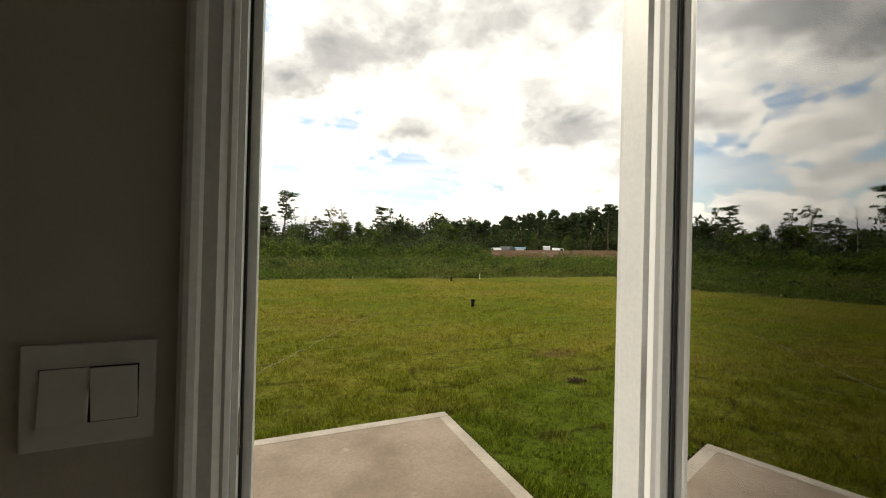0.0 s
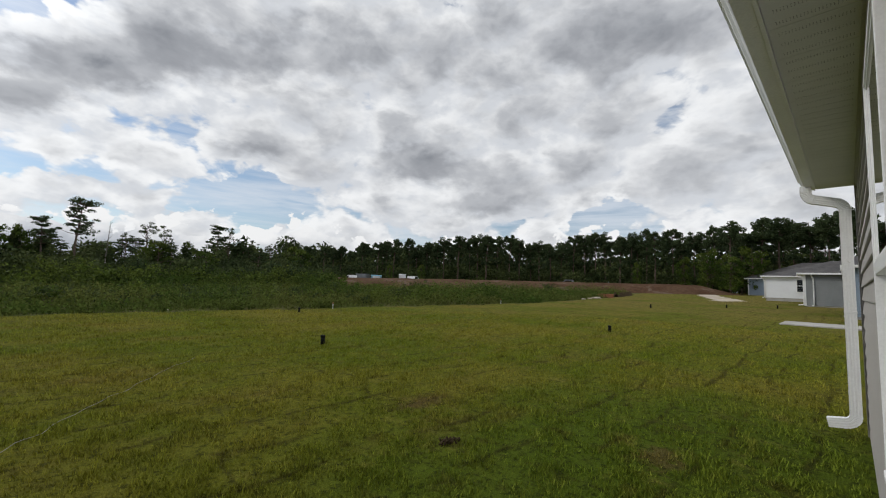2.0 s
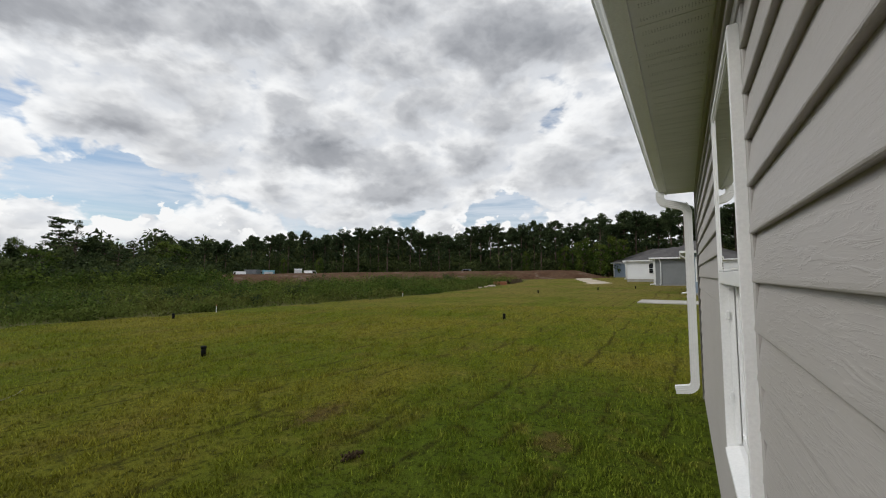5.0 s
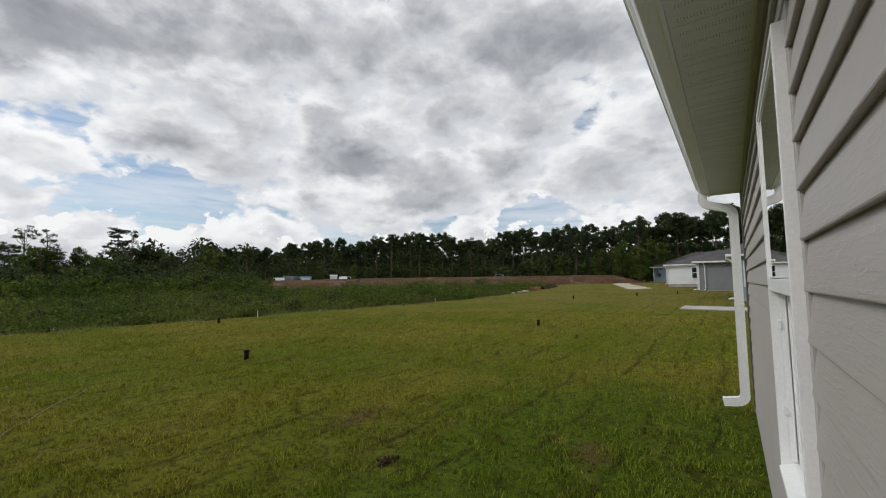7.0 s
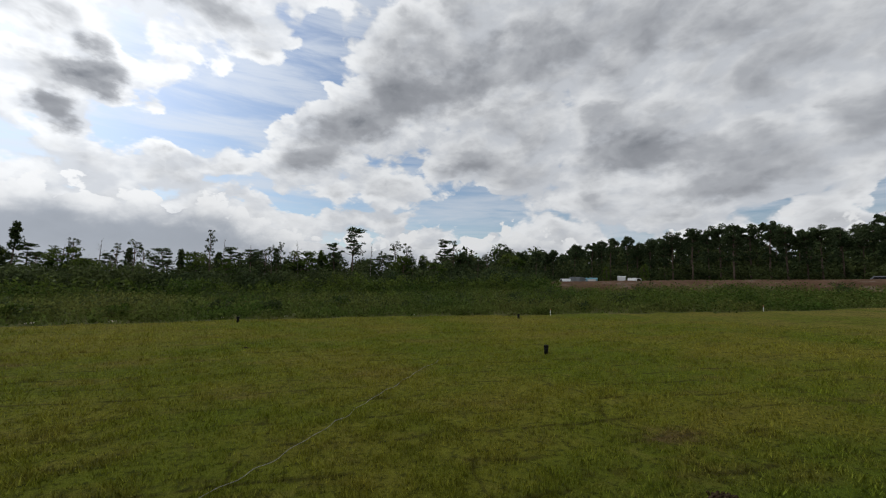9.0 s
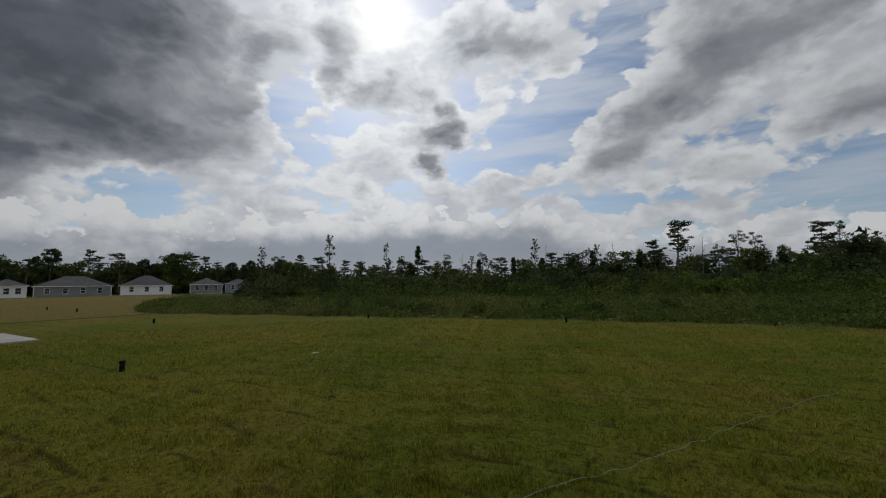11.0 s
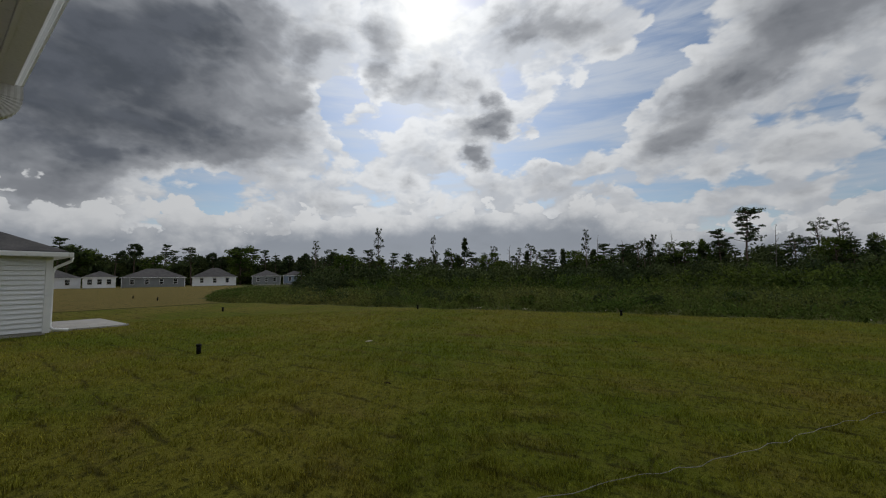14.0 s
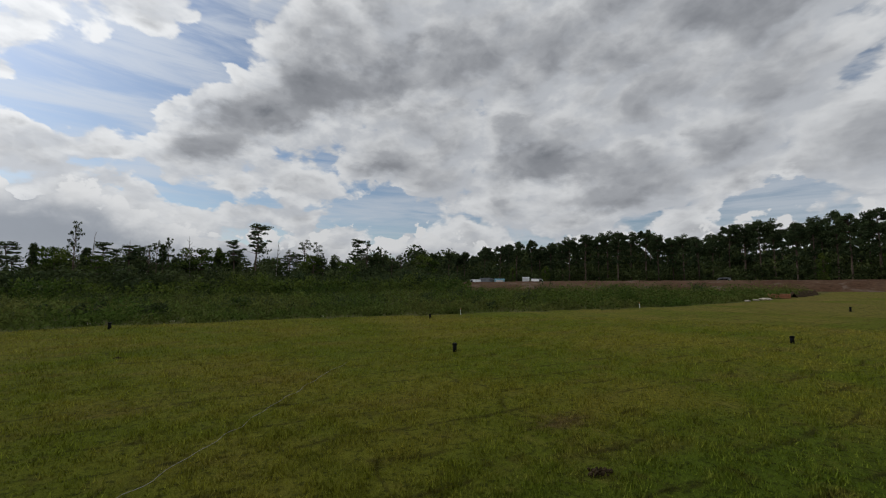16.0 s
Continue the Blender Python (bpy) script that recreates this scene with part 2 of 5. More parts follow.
def lawn_colour(g, where):
    """Sod colours: lush by the house, olive and straw further out, soil showing along the seams of the strips and in bare spots."""
    broad = g.noise(where, 0.22, 5.0, 0.6)
    middle = g.noise(g.vec("MULTIPLY", where, (0.5, 1.3, 1.0)).outputs[0], 0.9, 6.0, 0.65, 0.3)
    sep = g.put("ShaderNodeSeparateXYZ", {0: where})
    lush = g.vec("LENGTH", g.vec("MULTIPLY", g.vec("SUBTRACT", where, (3.6, 0.9, 0.0)).outputs[0], (0.30, 0.42, 0.0)).outputs[0]).outputs["Value"]
    lush = g.span(g.math("ADD", lush, g.math("MULTIPLY_ADD", middle, 1.2, -0.6)), 0.5, 1.25, 0.85, 0.0)
    colour = g.mix(g.span(broad, 0.36, 0.64), (0.122, 0.152, 0.015), (0.194, 0.180, 0.026))
    colour = g.mix(g.span(middle, 0.50, 0.70, 0.0, 0.7), colour, (0.178, 0.140, 0.036))
    colour = g.mix(lush, colour, (0.096, 0.142, 0.015))
    far = g.vec("LENGTH", g.vec("MULTIPLY", where, (1, 1, 0)).outputs[0]).outputs["Value"]
    colour = g.mix(g.math("MULTIPLY", g.span(far, 10.0, 34.0, 0.0, 0.75), g.span(broad, 0.25, 0.6)), colour, (0.200, 0.160, 0.050))
    west = g.math("ADD", sep.outputs["X"], g.math("MULTIPLY_ADD", middle, 1.0, -0.5))
    colour = g.mix(g.span(west, -26.6, -25.9, 0.8, 0.0), colour, (0.215, 0.165, 0.062))
    colour = g.mix(g.span(g.math("ABSOLUTE", g.math("ADD", west, 25.9)), 0.15, 0.55, 0.75, 0.0), colour, (0.045, 0.045, 0.016))
    mottle = g.noise(where, 3.2, 6.0, 0.7, 0.4)
    colour = g.mix(g.span(mottle, 0.52, 0.68, 0.0, 0.55), colour, (0.075, 0.062, 0.018))
    colour = g.mix(g.span(g.noise(where, 2.1, 5.0, 0.65), 0.55, 0.72, 0.0, 0.5), colour, (0.235, 0.205, 0.045))
    warp = g.noise(where, 0.7, 3.0, 0.5)
    strip = g.math("PINGPONG", g.math("ADD", g.math("MULTIPLY", sep.outputs["Y"], 1.62), g.math("MULTIPLY", warp, 0.9)), 0.5)
    cross = g.math("PINGPONG", g.math("ADD", g.math("MULTIPLY", sep.outputs["X"], 0.55), g.math("MULTIPLY", warp, 0.7)), 0.5)
    seam = g.math("MAXIMUM", g.span(strip, 0.0, 0.095, 1.0, 0.0), g.math("MULTIPLY", g.span(cross, 0.0, 0.02, 1.0, 0.0), 0.8))
    broken = g.span(g.noise(where, 1.1, 5.0, 0.7), 0.46, 0.56)
    colour = g.mix(g.math("MULTIPLY", g.math("MULTIPLY", seam, broken), 0.70), colour, (0.040, 0.030, 0.012))
    for x, y, wide, deep in ((3.30, 3.50, 0.60, 0.30), (3.86, 1.20, 0.42, 0.26), (-5.5, 8.5, 0.8, 0.3)):
        off = g.vec("MULTIPLY", g.vec("SUBTRACT", where, (x, y, 0.0)).outputs[0], (1 / wide, 1 / deep, 0.0)).outputs[0]
        far = g.math("ADD", g.vec("LENGTH", off).outputs["Value"], g.math("MULTIPLY_ADD", g.noise(where, 6.0, 6.0, 0.7), 2.6, -1.3))
        colour = g.mix(g.span(far, 0.2, 0.9, 0.75, 0.0), colour, (0.150, 0.105, 0.042))
    return colour


def turf(name):
    """Mown lawn: green and straw patches, bare brown scrapes, wheel-lines along the plot."""
    m = bpy.data.materials.new(name)
    m.use_nodes = True
    g = Graph(m.node_tree)
    where = g.put("ShaderNodeNewGeometry").outputs["Position"]
    colour = lawn_colour(g, where)
    fine = g.noise(where, 14.0, 6.0, 0.7)
    blades = g.noise(where, 90.0, 4.0, 0.7)
    # dark specks put the shade between grass blades into the colour
    colour = g.mix(g.span(fine, 0.46, 0.66, 0.0, 0.8), colour, (0.026, 0.030, 0.009))
    v = g.span(blades, 0.25, 0.75, 0.62, 1.32)
    colour = g.mix(1.0, colour, g.put("ShaderNodeCombineColor", {0: v, 1: v, 2: v}).outputs[0], "MULTIPLY")
    height = g.math("ADD", g.math("MULTIPLY", fine, 1.0), g.math("MULTIPLY", blades, 0.5))
    shade = g.put("ShaderNodeBsdfPrincipled", {"Base Color": colour, "Roughness": 0.95, "Specular IOR Level": 0.02,
                                              "Normal": g.put("ShaderNodeBump", {"Height": height, "Strength": 0.9, "Distance": 0.05}).outputs[0]})
    g.put("ShaderNodeOutputMaterial", {"Surface": shade.outputs[0]})
    return m


def siding_vinyl(name, one, two):
    """Vinyl planks with an embossed wood grain along the plank."""
    m = bpy.data.materials.new(name)
    m.use_nodes = True
    g = Graph(m.node_tree)
    where = g.put("ShaderNodeNewGeometry").outputs["Position"]
    long = g.vec("MULTIPLY", where, (5.0, 5.0, 46.0)).outputs[0]
    grain = g.noise(long, 1.6, 5.0, 0.62, 0.9)
    ridge = g.span(grain, 0.50, 0.60)
    broad = g.noise(where, 1.1, 4.0, 0.6)
    colour = g.mix(g.span(broad, 0.3, 0.7), one, two)
    dirt = g.noise(where, 38.0, 4.0, 0.7)
    v = g.span(dirt, 0.25, 0.8, 0.95, 1.04)
    colour = g.mix(1.0, colour, g.put("ShaderNodeCombineColor", {0: v, 1: v, 2: v}).outputs[0], "MULTIPLY")
    shade = g.put("ShaderNodeBsdfPrincipled", {"Base Color": colour, "Roughness": g.span(dirt, 0.2, 0.8, 0.42, 0.56), "Specular IOR Level": 0.4,
                                              "Normal": g.put("ShaderNodeBump", {"Height": g.math("ADD", ridge, g.math("MULTIPLY", grain, 0.8)), "Strength": 0.22, "Distance": 0.004}).outputs[0]})
    g.put("ShaderNodeOutputMaterial", {"Surface": shade.outputs[0]})
    return m


VINYL = siding_vinyl("taupe vinyl siding", (0.385, 0.362, 0.342), (0.415, 0.392, 0.372))
VINYL_WHITE = siding_vinyl("white vinyl siding", (0.76, 0.77, 0.78), (0.80, 0.81, 0.82))
VINYL_BLUE = siding_vinyl("blue vinyl siding", (0.23, 0.29, 0.37), (0.26, 0.32, 0.40))
VINYL_GREY = siding_vinyl("dark grey vinyl siding", (0.20, 0.21, 0.21), (0.23, 0.24, 0.24))
CORNER = surface("taupe trim", (0.37, 0.350, 0.332), (0.40, 0.38, 0.36), 2.0, 0.5, 0.05, 60)
WHITE = surface("white trim", (0.76, 0.765, 0.76), (0.82, 0.82, 0.81), 2.5, 0.38, 0.04, 90, spread=0.05, spots=((0.52, 0.50, 0.46), 7.0, 0.70))
DOOR_PAINT = surface("white door paint", (0.78, 0.785, 0.785), (0.82, 0.82, 0.82), 1.5, 0.42, 0.03, 120, spread=0.03)
ALUMINIUM = surface("white coated aluminium", (0.78, 0.78, 0.77), (0.83, 0.83, 0.82), 3.0, 0.33, 0.05, 80, spread=0.06, spots=((0.50, 0.48, 0.43), 11.0, 0.68))
SOFFIT = surface("white vented soffit", (0.66, 0.66, 0.63), (0.72, 0.72, 0.69), 2.0, 0.5, 0.04, 70, spread=0.04)
HOLE_SHADE = surface("dark hole shade", (0.02, 0.02, 0.02), (0.03, 0.03, 0.03), 5.0, 0.9)
RUBBER = surface("black weather seal", (0.012, 0.012, 0.013), (0.02, 0.018, 0.017), 8.0, 0.7, 0.1, 60)
# glazing gasket, and the painted gap shade behind the switch rockers
GASKET_AND_GAP = surface("dark glazing gasket", (0.03, 0.032, 0.035), (0.05, 0.052, 0.055), 8.0, 0.5)
METAL = surface("satin nickel", (0.42, 0.41, 0.39), (0.5, 0.49, 0.46), 9.0, 0.35, 0.05, 80, metal=1.0)
PANE = glass("window glass")
DRYWALL = surface("greige wall paint", (0.54, 0.50, 0.44), (0.57, 0.53, 0.47), 1.2, 0.75, 0.12, 240, spread=0.05, depth=0.003)
CEILING = surface("white ceiling paint", (0.72, 0.72, 0.70), (0.76, 0.76, 0.74), 1.0, 0.8, 0.15, 90, depth=0.004)
PLATE = surface("white switch plastic", (0.70, 0.70, 0.67), (0.73, 0.73, 0.70), 8.0, 0.35, spread=0.03)
FLOORING = surface("grey brown plank floor", (0.28, 0.23, 0.18), (0.38, 0.32, 0.26), 2.0, 0.5, 0.1, 30, stretch=(1, 8, 1))
CONCRETE = surface("brown stained concrete", (0.190, 0.138, 0.095), (0.300, 0.235, 0.175), 1.7, 0.8, 0.35, 55, spread=0.16, spots=((0.37, 0.30, 0.23), 3.1, 0.62), depth=0.006)
CONCRETE_EDGE = surface("pale trowelled concrete", (0.33, 0.285, 0.23), (0.43, 0.38, 0.31), 4.0, 0.8, 0.3, 70, spread=0.14, depth=0.005)
CONCRETE_FAR = surface("pale concrete", (0.36, 0.34, 0.31), (0.43, 0.41, 0.38), 1.5, 0.85, 0.2, 20)
SHINGLE = surface("charcoal asphalt shingles", (0.055, 0.052, 0.052), (0.095, 0.088, 0.085), 1.2, 0.9, 0.5, 18, stretch=(1, 1, 3), spread=0.3, depth=0.02)
TURF = turf("lawn")
BLADE = surface("grass blades", (0.130, 0.168, 0.012), (0.255, 0.215, 0.030), 0.9, 0.6, spread=0.25, fine=9.0, random_by="island", spec=0.02, through_light=0.04)
FIELD = surface("rough weedy ground", (0.060, 0.075, 0.020), (0.11, 0.10, 0.04), 0.3, 0.95, 0.6, 3.0, spread=0.3, depth=0.1, spec=0.03)
REDDIRT = surface("red clay", (0.084, 0.047, 0.028), (0.118, 0.074, 0.046), 0.25, 0.95, 0.6, 2.2, spread=0.28, depth=0.12, spots=((0.15, 0.11, 0.085), 0.5, 0.57), spec=0.03)
SAND = surface("pale bare sand", (0.42, 0.36, 0.28), (0.52, 0.46, 0.38), 0.3, 0.95, 0.3, 3.0, spread=0.2, spec=0.03)
SOIL = surface("dark soil", (0.045, 0.032, 0.02), (0.08, 0.058, 0.035), 9.0, 0.95, 0.8, 30, spread=0.4, spec=0.03)
BARK = surface("pine bark", (0.085, 0.062, 0.048), (0.15, 0.115, 0.09), 2.0, 0.95, 0.6, 8.0, stretch=(1, 1, 0.3), spread=0.3, depth=0.04, spec=0.03)
DEADWOOD = surface("weathered dead wood", (0.17, 0.15, 0.13), (0.25, 0.23, 0.2), 2.0, 0.95, 0.3, 12, stretch=(1, 1, 0.2), spec=0.03)
NEEDLE = surface("pine needles", (0.044, 0.066, 0.030), (0.078, 0.104, 0.044), 0.35, 0.7, random_by="island", spread=0.25, fine=3.0, spec=0.06, through_light=0.25)
LEAF = surface("broad leaves", (0.045, 0.080, 0.014), (0.110, 0.140, 0.026), 0.25, 0.6, random_by="island", spread=0.25, fine=3.0, spec=0.06, through_light=0.35)
LEAF_DARK = surface("dark scrub leaves", (0.036, 0.055, 0.022), (0.088, 0.108, 0.036), 0.2, 0.7, random_by="island", spread=0.3, fine=2.0, spec=0.05, through_light=0.25)
LEAF_TAN = surface("browned needles", (0.13, 0.10, 0.045), (0.18, 0.135, 0.06), 0.5, 0.8, random_by="island", spread=0.2, through_light=0.2)
WEED = surface("tall weeds", (0.058, 0.102, 0.018), (0.142, 0.145, 0.040), 0.12, 0.8, random_by="island", spread=0.3, fine=1.5, spec=0.04, through_light=0.35)
PIPE = surface("black plastic pipe", (0.006, 0.006, 0.006), (0.010, 0.010, 0.010), 9.0, 0.6, 0.1, 40, spec=0.1)
CORD = surface("pale twisted cord", (0.22, 0.21, 0.17), (0.30, 0.29, 0.25), 20.0, 0.8, 0.3, 90)
PAINT_WHITE = surface("white vehicle paint", (0.72, 0.72, 0.72), (0.78, 0.78, 0.78), 1.0, 0.3, spread=0.04)
PAINT_BLUE = surface("pale blue plastic", (0.18, 0.40, 0.50), (0.24, 0.46, 0.56), 1.0, 0.5, spread=0.05)
PAINT_GREY = surface("grey vehicle paint", (0.16, 0.17, 0.18), (0.22, 0.23, 0.24), 1.0, 0.35, spread=0.05)
TYRE = surface("black rubber", (0.015, 0.015, 0.015), (0.025, 0.025, 0.025), 6.0, 0.8)
YELLOW = surface("yellow plastic", (0.55, 0.45, 0.05), (0.6, 0.5, 0.08), 6.0, 0.5)
BRICKRED = surface("orange brick pack", (0.34, 0.13, 0.06), (0.42, 0.18, 0.09), 4.0, 0.85, 0.3, 20)


# ---------------------------------------------------------------- building blocks
def mesh_object(name, bm, material, parent=None, label=""):
    data = bpy.data.meshes.new(name)
    bm.to_mesh(data)
    bm.free()
    if material is not None:
        data.materials.append(material)
    ob = new(name, data)
    if parent is not None:
        ob.parent = parent
    if label:
        ob["label"] = label
    return ob


def part(name, bm, material, parent, label=""):
    return mesh_object(name, bm, material, parent, label)


def base(name, x=0.0, y=0.0, z=0.0, turn=0.0):
    ob = new(name)
    ob.empty_display_size = 0.2
    ob.matrix_basis = pose(x, y, z, 0, 0, turn)
    return ob


def box(bm, x0, x1, y0, y1, z0, z1, bevel=0.0):
    v = [bm.verts.new((x, y, z)) for z in (z0, z1) for x, y in ((x0, y0), (x1, y0), (x1, y1), (x0, y1))]
    faces = [bm.faces.new([v[i] for i in q]) for q in ((3, 2, 1, 0), (4, 5, 6, 7), (0, 1, 5, 4), (1, 2, 6, 5), (2, 3, 7, 6), (3, 0, 4, 7))]
    if bevel:
        edges = list({e for f in faces for e in f.edges})
        bmesh.ops.bevel(bm, geom=edges, offset=bevel, segments=2, affect="EDGES", profile=0.6)
    return bm


def boxed(x0, x1, y0, y1, z0, z1, bevel=0.0):
    return box(bmesh.new(), x0, x1, y0, y1, z0, z1, bevel)


def extrude(profile, along, start, end, caps=True, bm=None, flip=False):
    """A profile of (a, b) pairs swept along 'x' (pairs are y, z), 'z' (pairs are x, y) or 'y' (pairs are x, z)."""
    bm = bm or bmesh.new()

    def at(p, s):
        return {"x": (s, p[0], p[1]), "z": (p[0], p[1], s), "y": (p[0], s, p[1])}[along]

    a = [bm.verts.new(at(p, start)) for p in profile]
    b = [bm.verts.new(at(p, end)) for p in profile]
    n = len(profile)
    for i in range(n):
        bm.faces.new((a[i], a[(i + 1) % n], b[(i + 1) % n], b[i]))
    if caps:
        bm.faces.new(a[::-1])
        bm.faces.new(b)
    bmesh.ops.recalc_face_normals(bm, faces=bm.faces)
    return bm


def tube(bm, points, radii, sides=8, caps=True):
    """A round tube through points."""
    rings = []
    for i, p in enumerate(points):
        p = Vector(p)
        d = (Vector(points[min(i + 1, len(points) - 1)]) - Vector(points[max(i - 1, 0)])).normalized()
        u = d.cross(Vector((0.31, 0.2, 0.93)) if abs(d.z) < 0.9 else Vector((1, 0.1, 0))).normalized()
        w = d.cross(u)
        r = radii[i] if isinstance(radii, (list, tuple)) else radii
        rings.append([bm.verts.new(p + r * (math.cos(a) * u + math.sin(a) * w)) for a in (2 * math.pi * k / sides for k in range(sides))])
    for r0, r1 in zip(rings, rings[1:]):
        for k in range(sides):
            f = bm.faces.new((r0[k], r0[(k + 1) % sides], r1[(k + 1) % sides], r1[k]))
            f.smooth = True
    if caps:
        bm.faces.new(rings[0][::-1])
        bm.faces.new(rings[-1])
    return bm


def quick_mesh(name, verts, faces, material, parent=None, smooth=False):
    """One mesh out of arrays of corners and equal-sided faces."""
    verts, faces = np.asarray(verts, np.float32), np.asarray(faces, np.int32)
    data = bpy.data.meshes.new(name)
    data.vertices.add(len(verts))
    data.vertices.foreach_set("co", verts.ravel())
    sides = faces.shape[1]
    data.loops.add(faces.size)
    data.loops.foreach_set("vertex_index", faces.ravel())
    data.polygons.add(len(faces))
    data.polygons.foreach_set("loop_start", np.arange(0, faces.size, sides, dtype=np.int32))
    data.polygons.foreach_set("loop_total", np.full(len(faces), sides, np.int32))
    if smooth:
        data.polygons.foreach_set("use_smooth", np.ones(len(faces), bool))
    data.update(calc_edges=True)
    data.validate()
    data.materials.append(material)
    ob = new(name, data)
    if parent is not None:
        ob.parent = parent
    return ob


def gz(x, y):
    """Height of the ground: it climbs slowly to the right of the house and falls to the far left and behind the lawn."""
    x, y = np.asarray(x, float), np.asarray(y, float)
    r = 0.0155 * np.clip(x - 7.0, 0, 90) - 0.005 * np.clip(-x - 20.0, 0, 150)
    return r - 0.25 * np.clip((y - lawn_edge(x)) / 10.0, 0, 1) * (1 - np.clip((x - 20) / 25, 0, 1))


def lawn_edge(x):
    """How far out the mown lawn reaches."""
    x = np.asarray(x, float)
    y = np.interp(x, [-160, -60, -45, -28, -22, -12, -4, 4, 12, 22, 30, 45, 60, 80, 120], [75, 30, 19, 11.5, 12.4, 14.4, 16.2, 17.0, 16.2, 14.6, 15.2, 17.5, 21.0, 25.0, 30.0])
    return y + 0.18 * np.sin(x * 1.3) + 0.12 * np.sin(x * 3.1 + 1)


# ---------------------------------------------------------------- ground
def ground_sheet():
    xs = np.concatenate([[-3000, -800, -300], np.arange(-160, -30, 5), np.arange(-30, 40, 0.5), np.arange(40, 120, 4), [150, 300, 800, 3000]])
    ys = np.concatenate([[-3000, -600, -120, -40], np.arange(-20, 0, 4), np.arange(0, 26, 0.5), np.arange(26, 110, 4), [150, 300, 800, 3000]])
    gx, gy = np.meshgrid(xs, ys)
    z = gz(gx, gy)
    verts = np.stack([gx, gy, z], -1).reshape(-1, 3)
    nx = len(xs)
    i, j = np.meshgrid(np.arange(nx - 1), np.arange(len(ys) - 1))
    a = (j * nx + i).ravel()
    faces = np.stack([a, a + 1, a + nx + 1, a + nx], -1)
    ob = quick_mesh("ground", verts, faces, TURF, smooth=True)
    ob.data.materials.append(FIELD)
    mid = verts[faces].mean(1)
    beyond = (mid[:, 1] > lawn_edge(mid[:, 0])) & (mid[:, 1] > 0)
    ob.data.polygons.foreach_set("material_index", beyond.astype(np.int32))
    return tagged(ob, "mown green and straw-coloured lawn with rough weedy land beyond", "ground", kind="structure")


ground_sheet()


def grass_blades():
    """Short blades on the lawn, densest by the house."""
    rng = np.random.default_rng(5)
    n = 620000
    r = 0.7 + 17.0 * rng.random(n) ** 1.75
    a = np.radians(rng.uniform(-100, 100, n))
    x, y = 0.15 + r * np.sin(a), 0.1 + r * np.cos(a)
    keep = (y > 0.03) & (y < lawn_edge(x) - 0.1) & ~((x > PATIO[0] - 0.01) & (x < PATIO[1] + 0.01) & (y < PATIO[3] + 0.01))
    tuft = np.sin(x * 2.1 + 0.6 * np.sin(y * 1.7)) + np.sin(y * 2.9 + 0.8 * np.sin(x * 1.3))
    keep &= rng.random(n) < 0.72 + 0.2 * tuft
    clump = sum(np.sin(x * kx + y * ky + ph) for kx, ky, ph in ((9.1, 3.7, 0.4), (-4.3, 10.7, 1.9), (6.2, -8.8, 4.1), (13.9, 12.1, 2.6), (-17.3, 8.4, 5.0))) / 5
    keep &= rng.random(n) < 0.80 + 0.9 * clump
    x, y, r, clump = x[keep], y[keep], r[keep], clump[keep]
    n = len(x)
    z = gz(x, y)
    size = 0.75 + 0.045 * r
    h = rng.uniform(0.016, 0.048, n) * (0.85 + 0.25 * rng.random(n)) * np.minimum(size, 1.25) * (1.0 + 1.1 * np.clip(clump, -0.4, 0.6))
    w = rng.uniform(0.0025, 0.005, n) * size * 1.5
    t = rng.uniform(0, 2 * np.pi, n)
    lean = rng.uniform(0.1, 0.9, n) * h
    d = rng.uniform(0, 2 * np.pi, n)
    c, s = np.cos(t) * w, np.sin(t) * w
    v = np.empty((n, 3, 3))
    v[:, 0] = np.stack([x - c, y - s, z - 0.004], -1)
    v[:, 1] = np.stack([x + c, y + s, z - 0.004], -1)
    v[:, 2] = np.stack([x + lean * np.cos(d), y + lean * np.sin(d), z + h], -1)
    ob = quick_mesh("grass", v.reshape(-1, 3), np.arange(3 * n).reshape(-1, 3), BLADE)
    tagged(ob, "short green and yellowing grass blades of the lawn", "grass", kind="stuff")


PATIO = (-1.62, 1.075, 0.0, 2.175)      # left, right, wall, outer edge


def patio():
    top = 0.045
    ob = base("patio", 0, 0, 0)
    x0, x1, y0, y1 = PATIO
    e = 0.085
    part("slab", boxed(x0 + e, x1 - e, y0 + 0.004, y1 - e, -0.10, top, 0.003), CONCRETE, ob, "brown stained concrete")
    part("edge_band", boxed(x0, x1, y1 - e, y1, -0.10, top + 0.002, 0.006), CONCRETE_EDGE, ob)
    part("edge_band", boxed(x1 - e, x1, y0 + 0.004, y1 - e - 0.001, -0.10, top + 0.002, 0.006), CONCRETE_EDGE, ob)
    part("edge_band", boxed(x0, x0 + e, y0 + 0.004, y1 - e - 0.001, -0.10, top + 0.002, 0.006), CONCRETE_EDGE, ob)
    tagged(ob, "small brown stained concrete patio slab with pale edges", "patio", kind="structure")
    rng = random.Random(3)
    bm = bmesh.new()
    for side in range(420):
        if side < 210:
            x, y = rng.uniform(x0, x1), y1 + rng.uniform(0.0, 0.035)
        else:
            x, y = x1 + rng.uniform(0.0, 0.035), rng.uniform(0.1, y1)
        s = rng.uniform(0.004, 0.016)
        bmesh.ops.create_cone(bm, cap_ends=True, segments=5, radius1=s, radius2=s * 0.4, depth=s, matrix=pose(x, y, 0.012 + s * 0.3, rng.uniform(0, 60), rng.uniform(0, 60), 0))
    tagged(mesh_object("soil", bm, SOIL), "dark crumbs of soil along the patio edge", "soil", kind="stuff")


patio()
grass_blades()

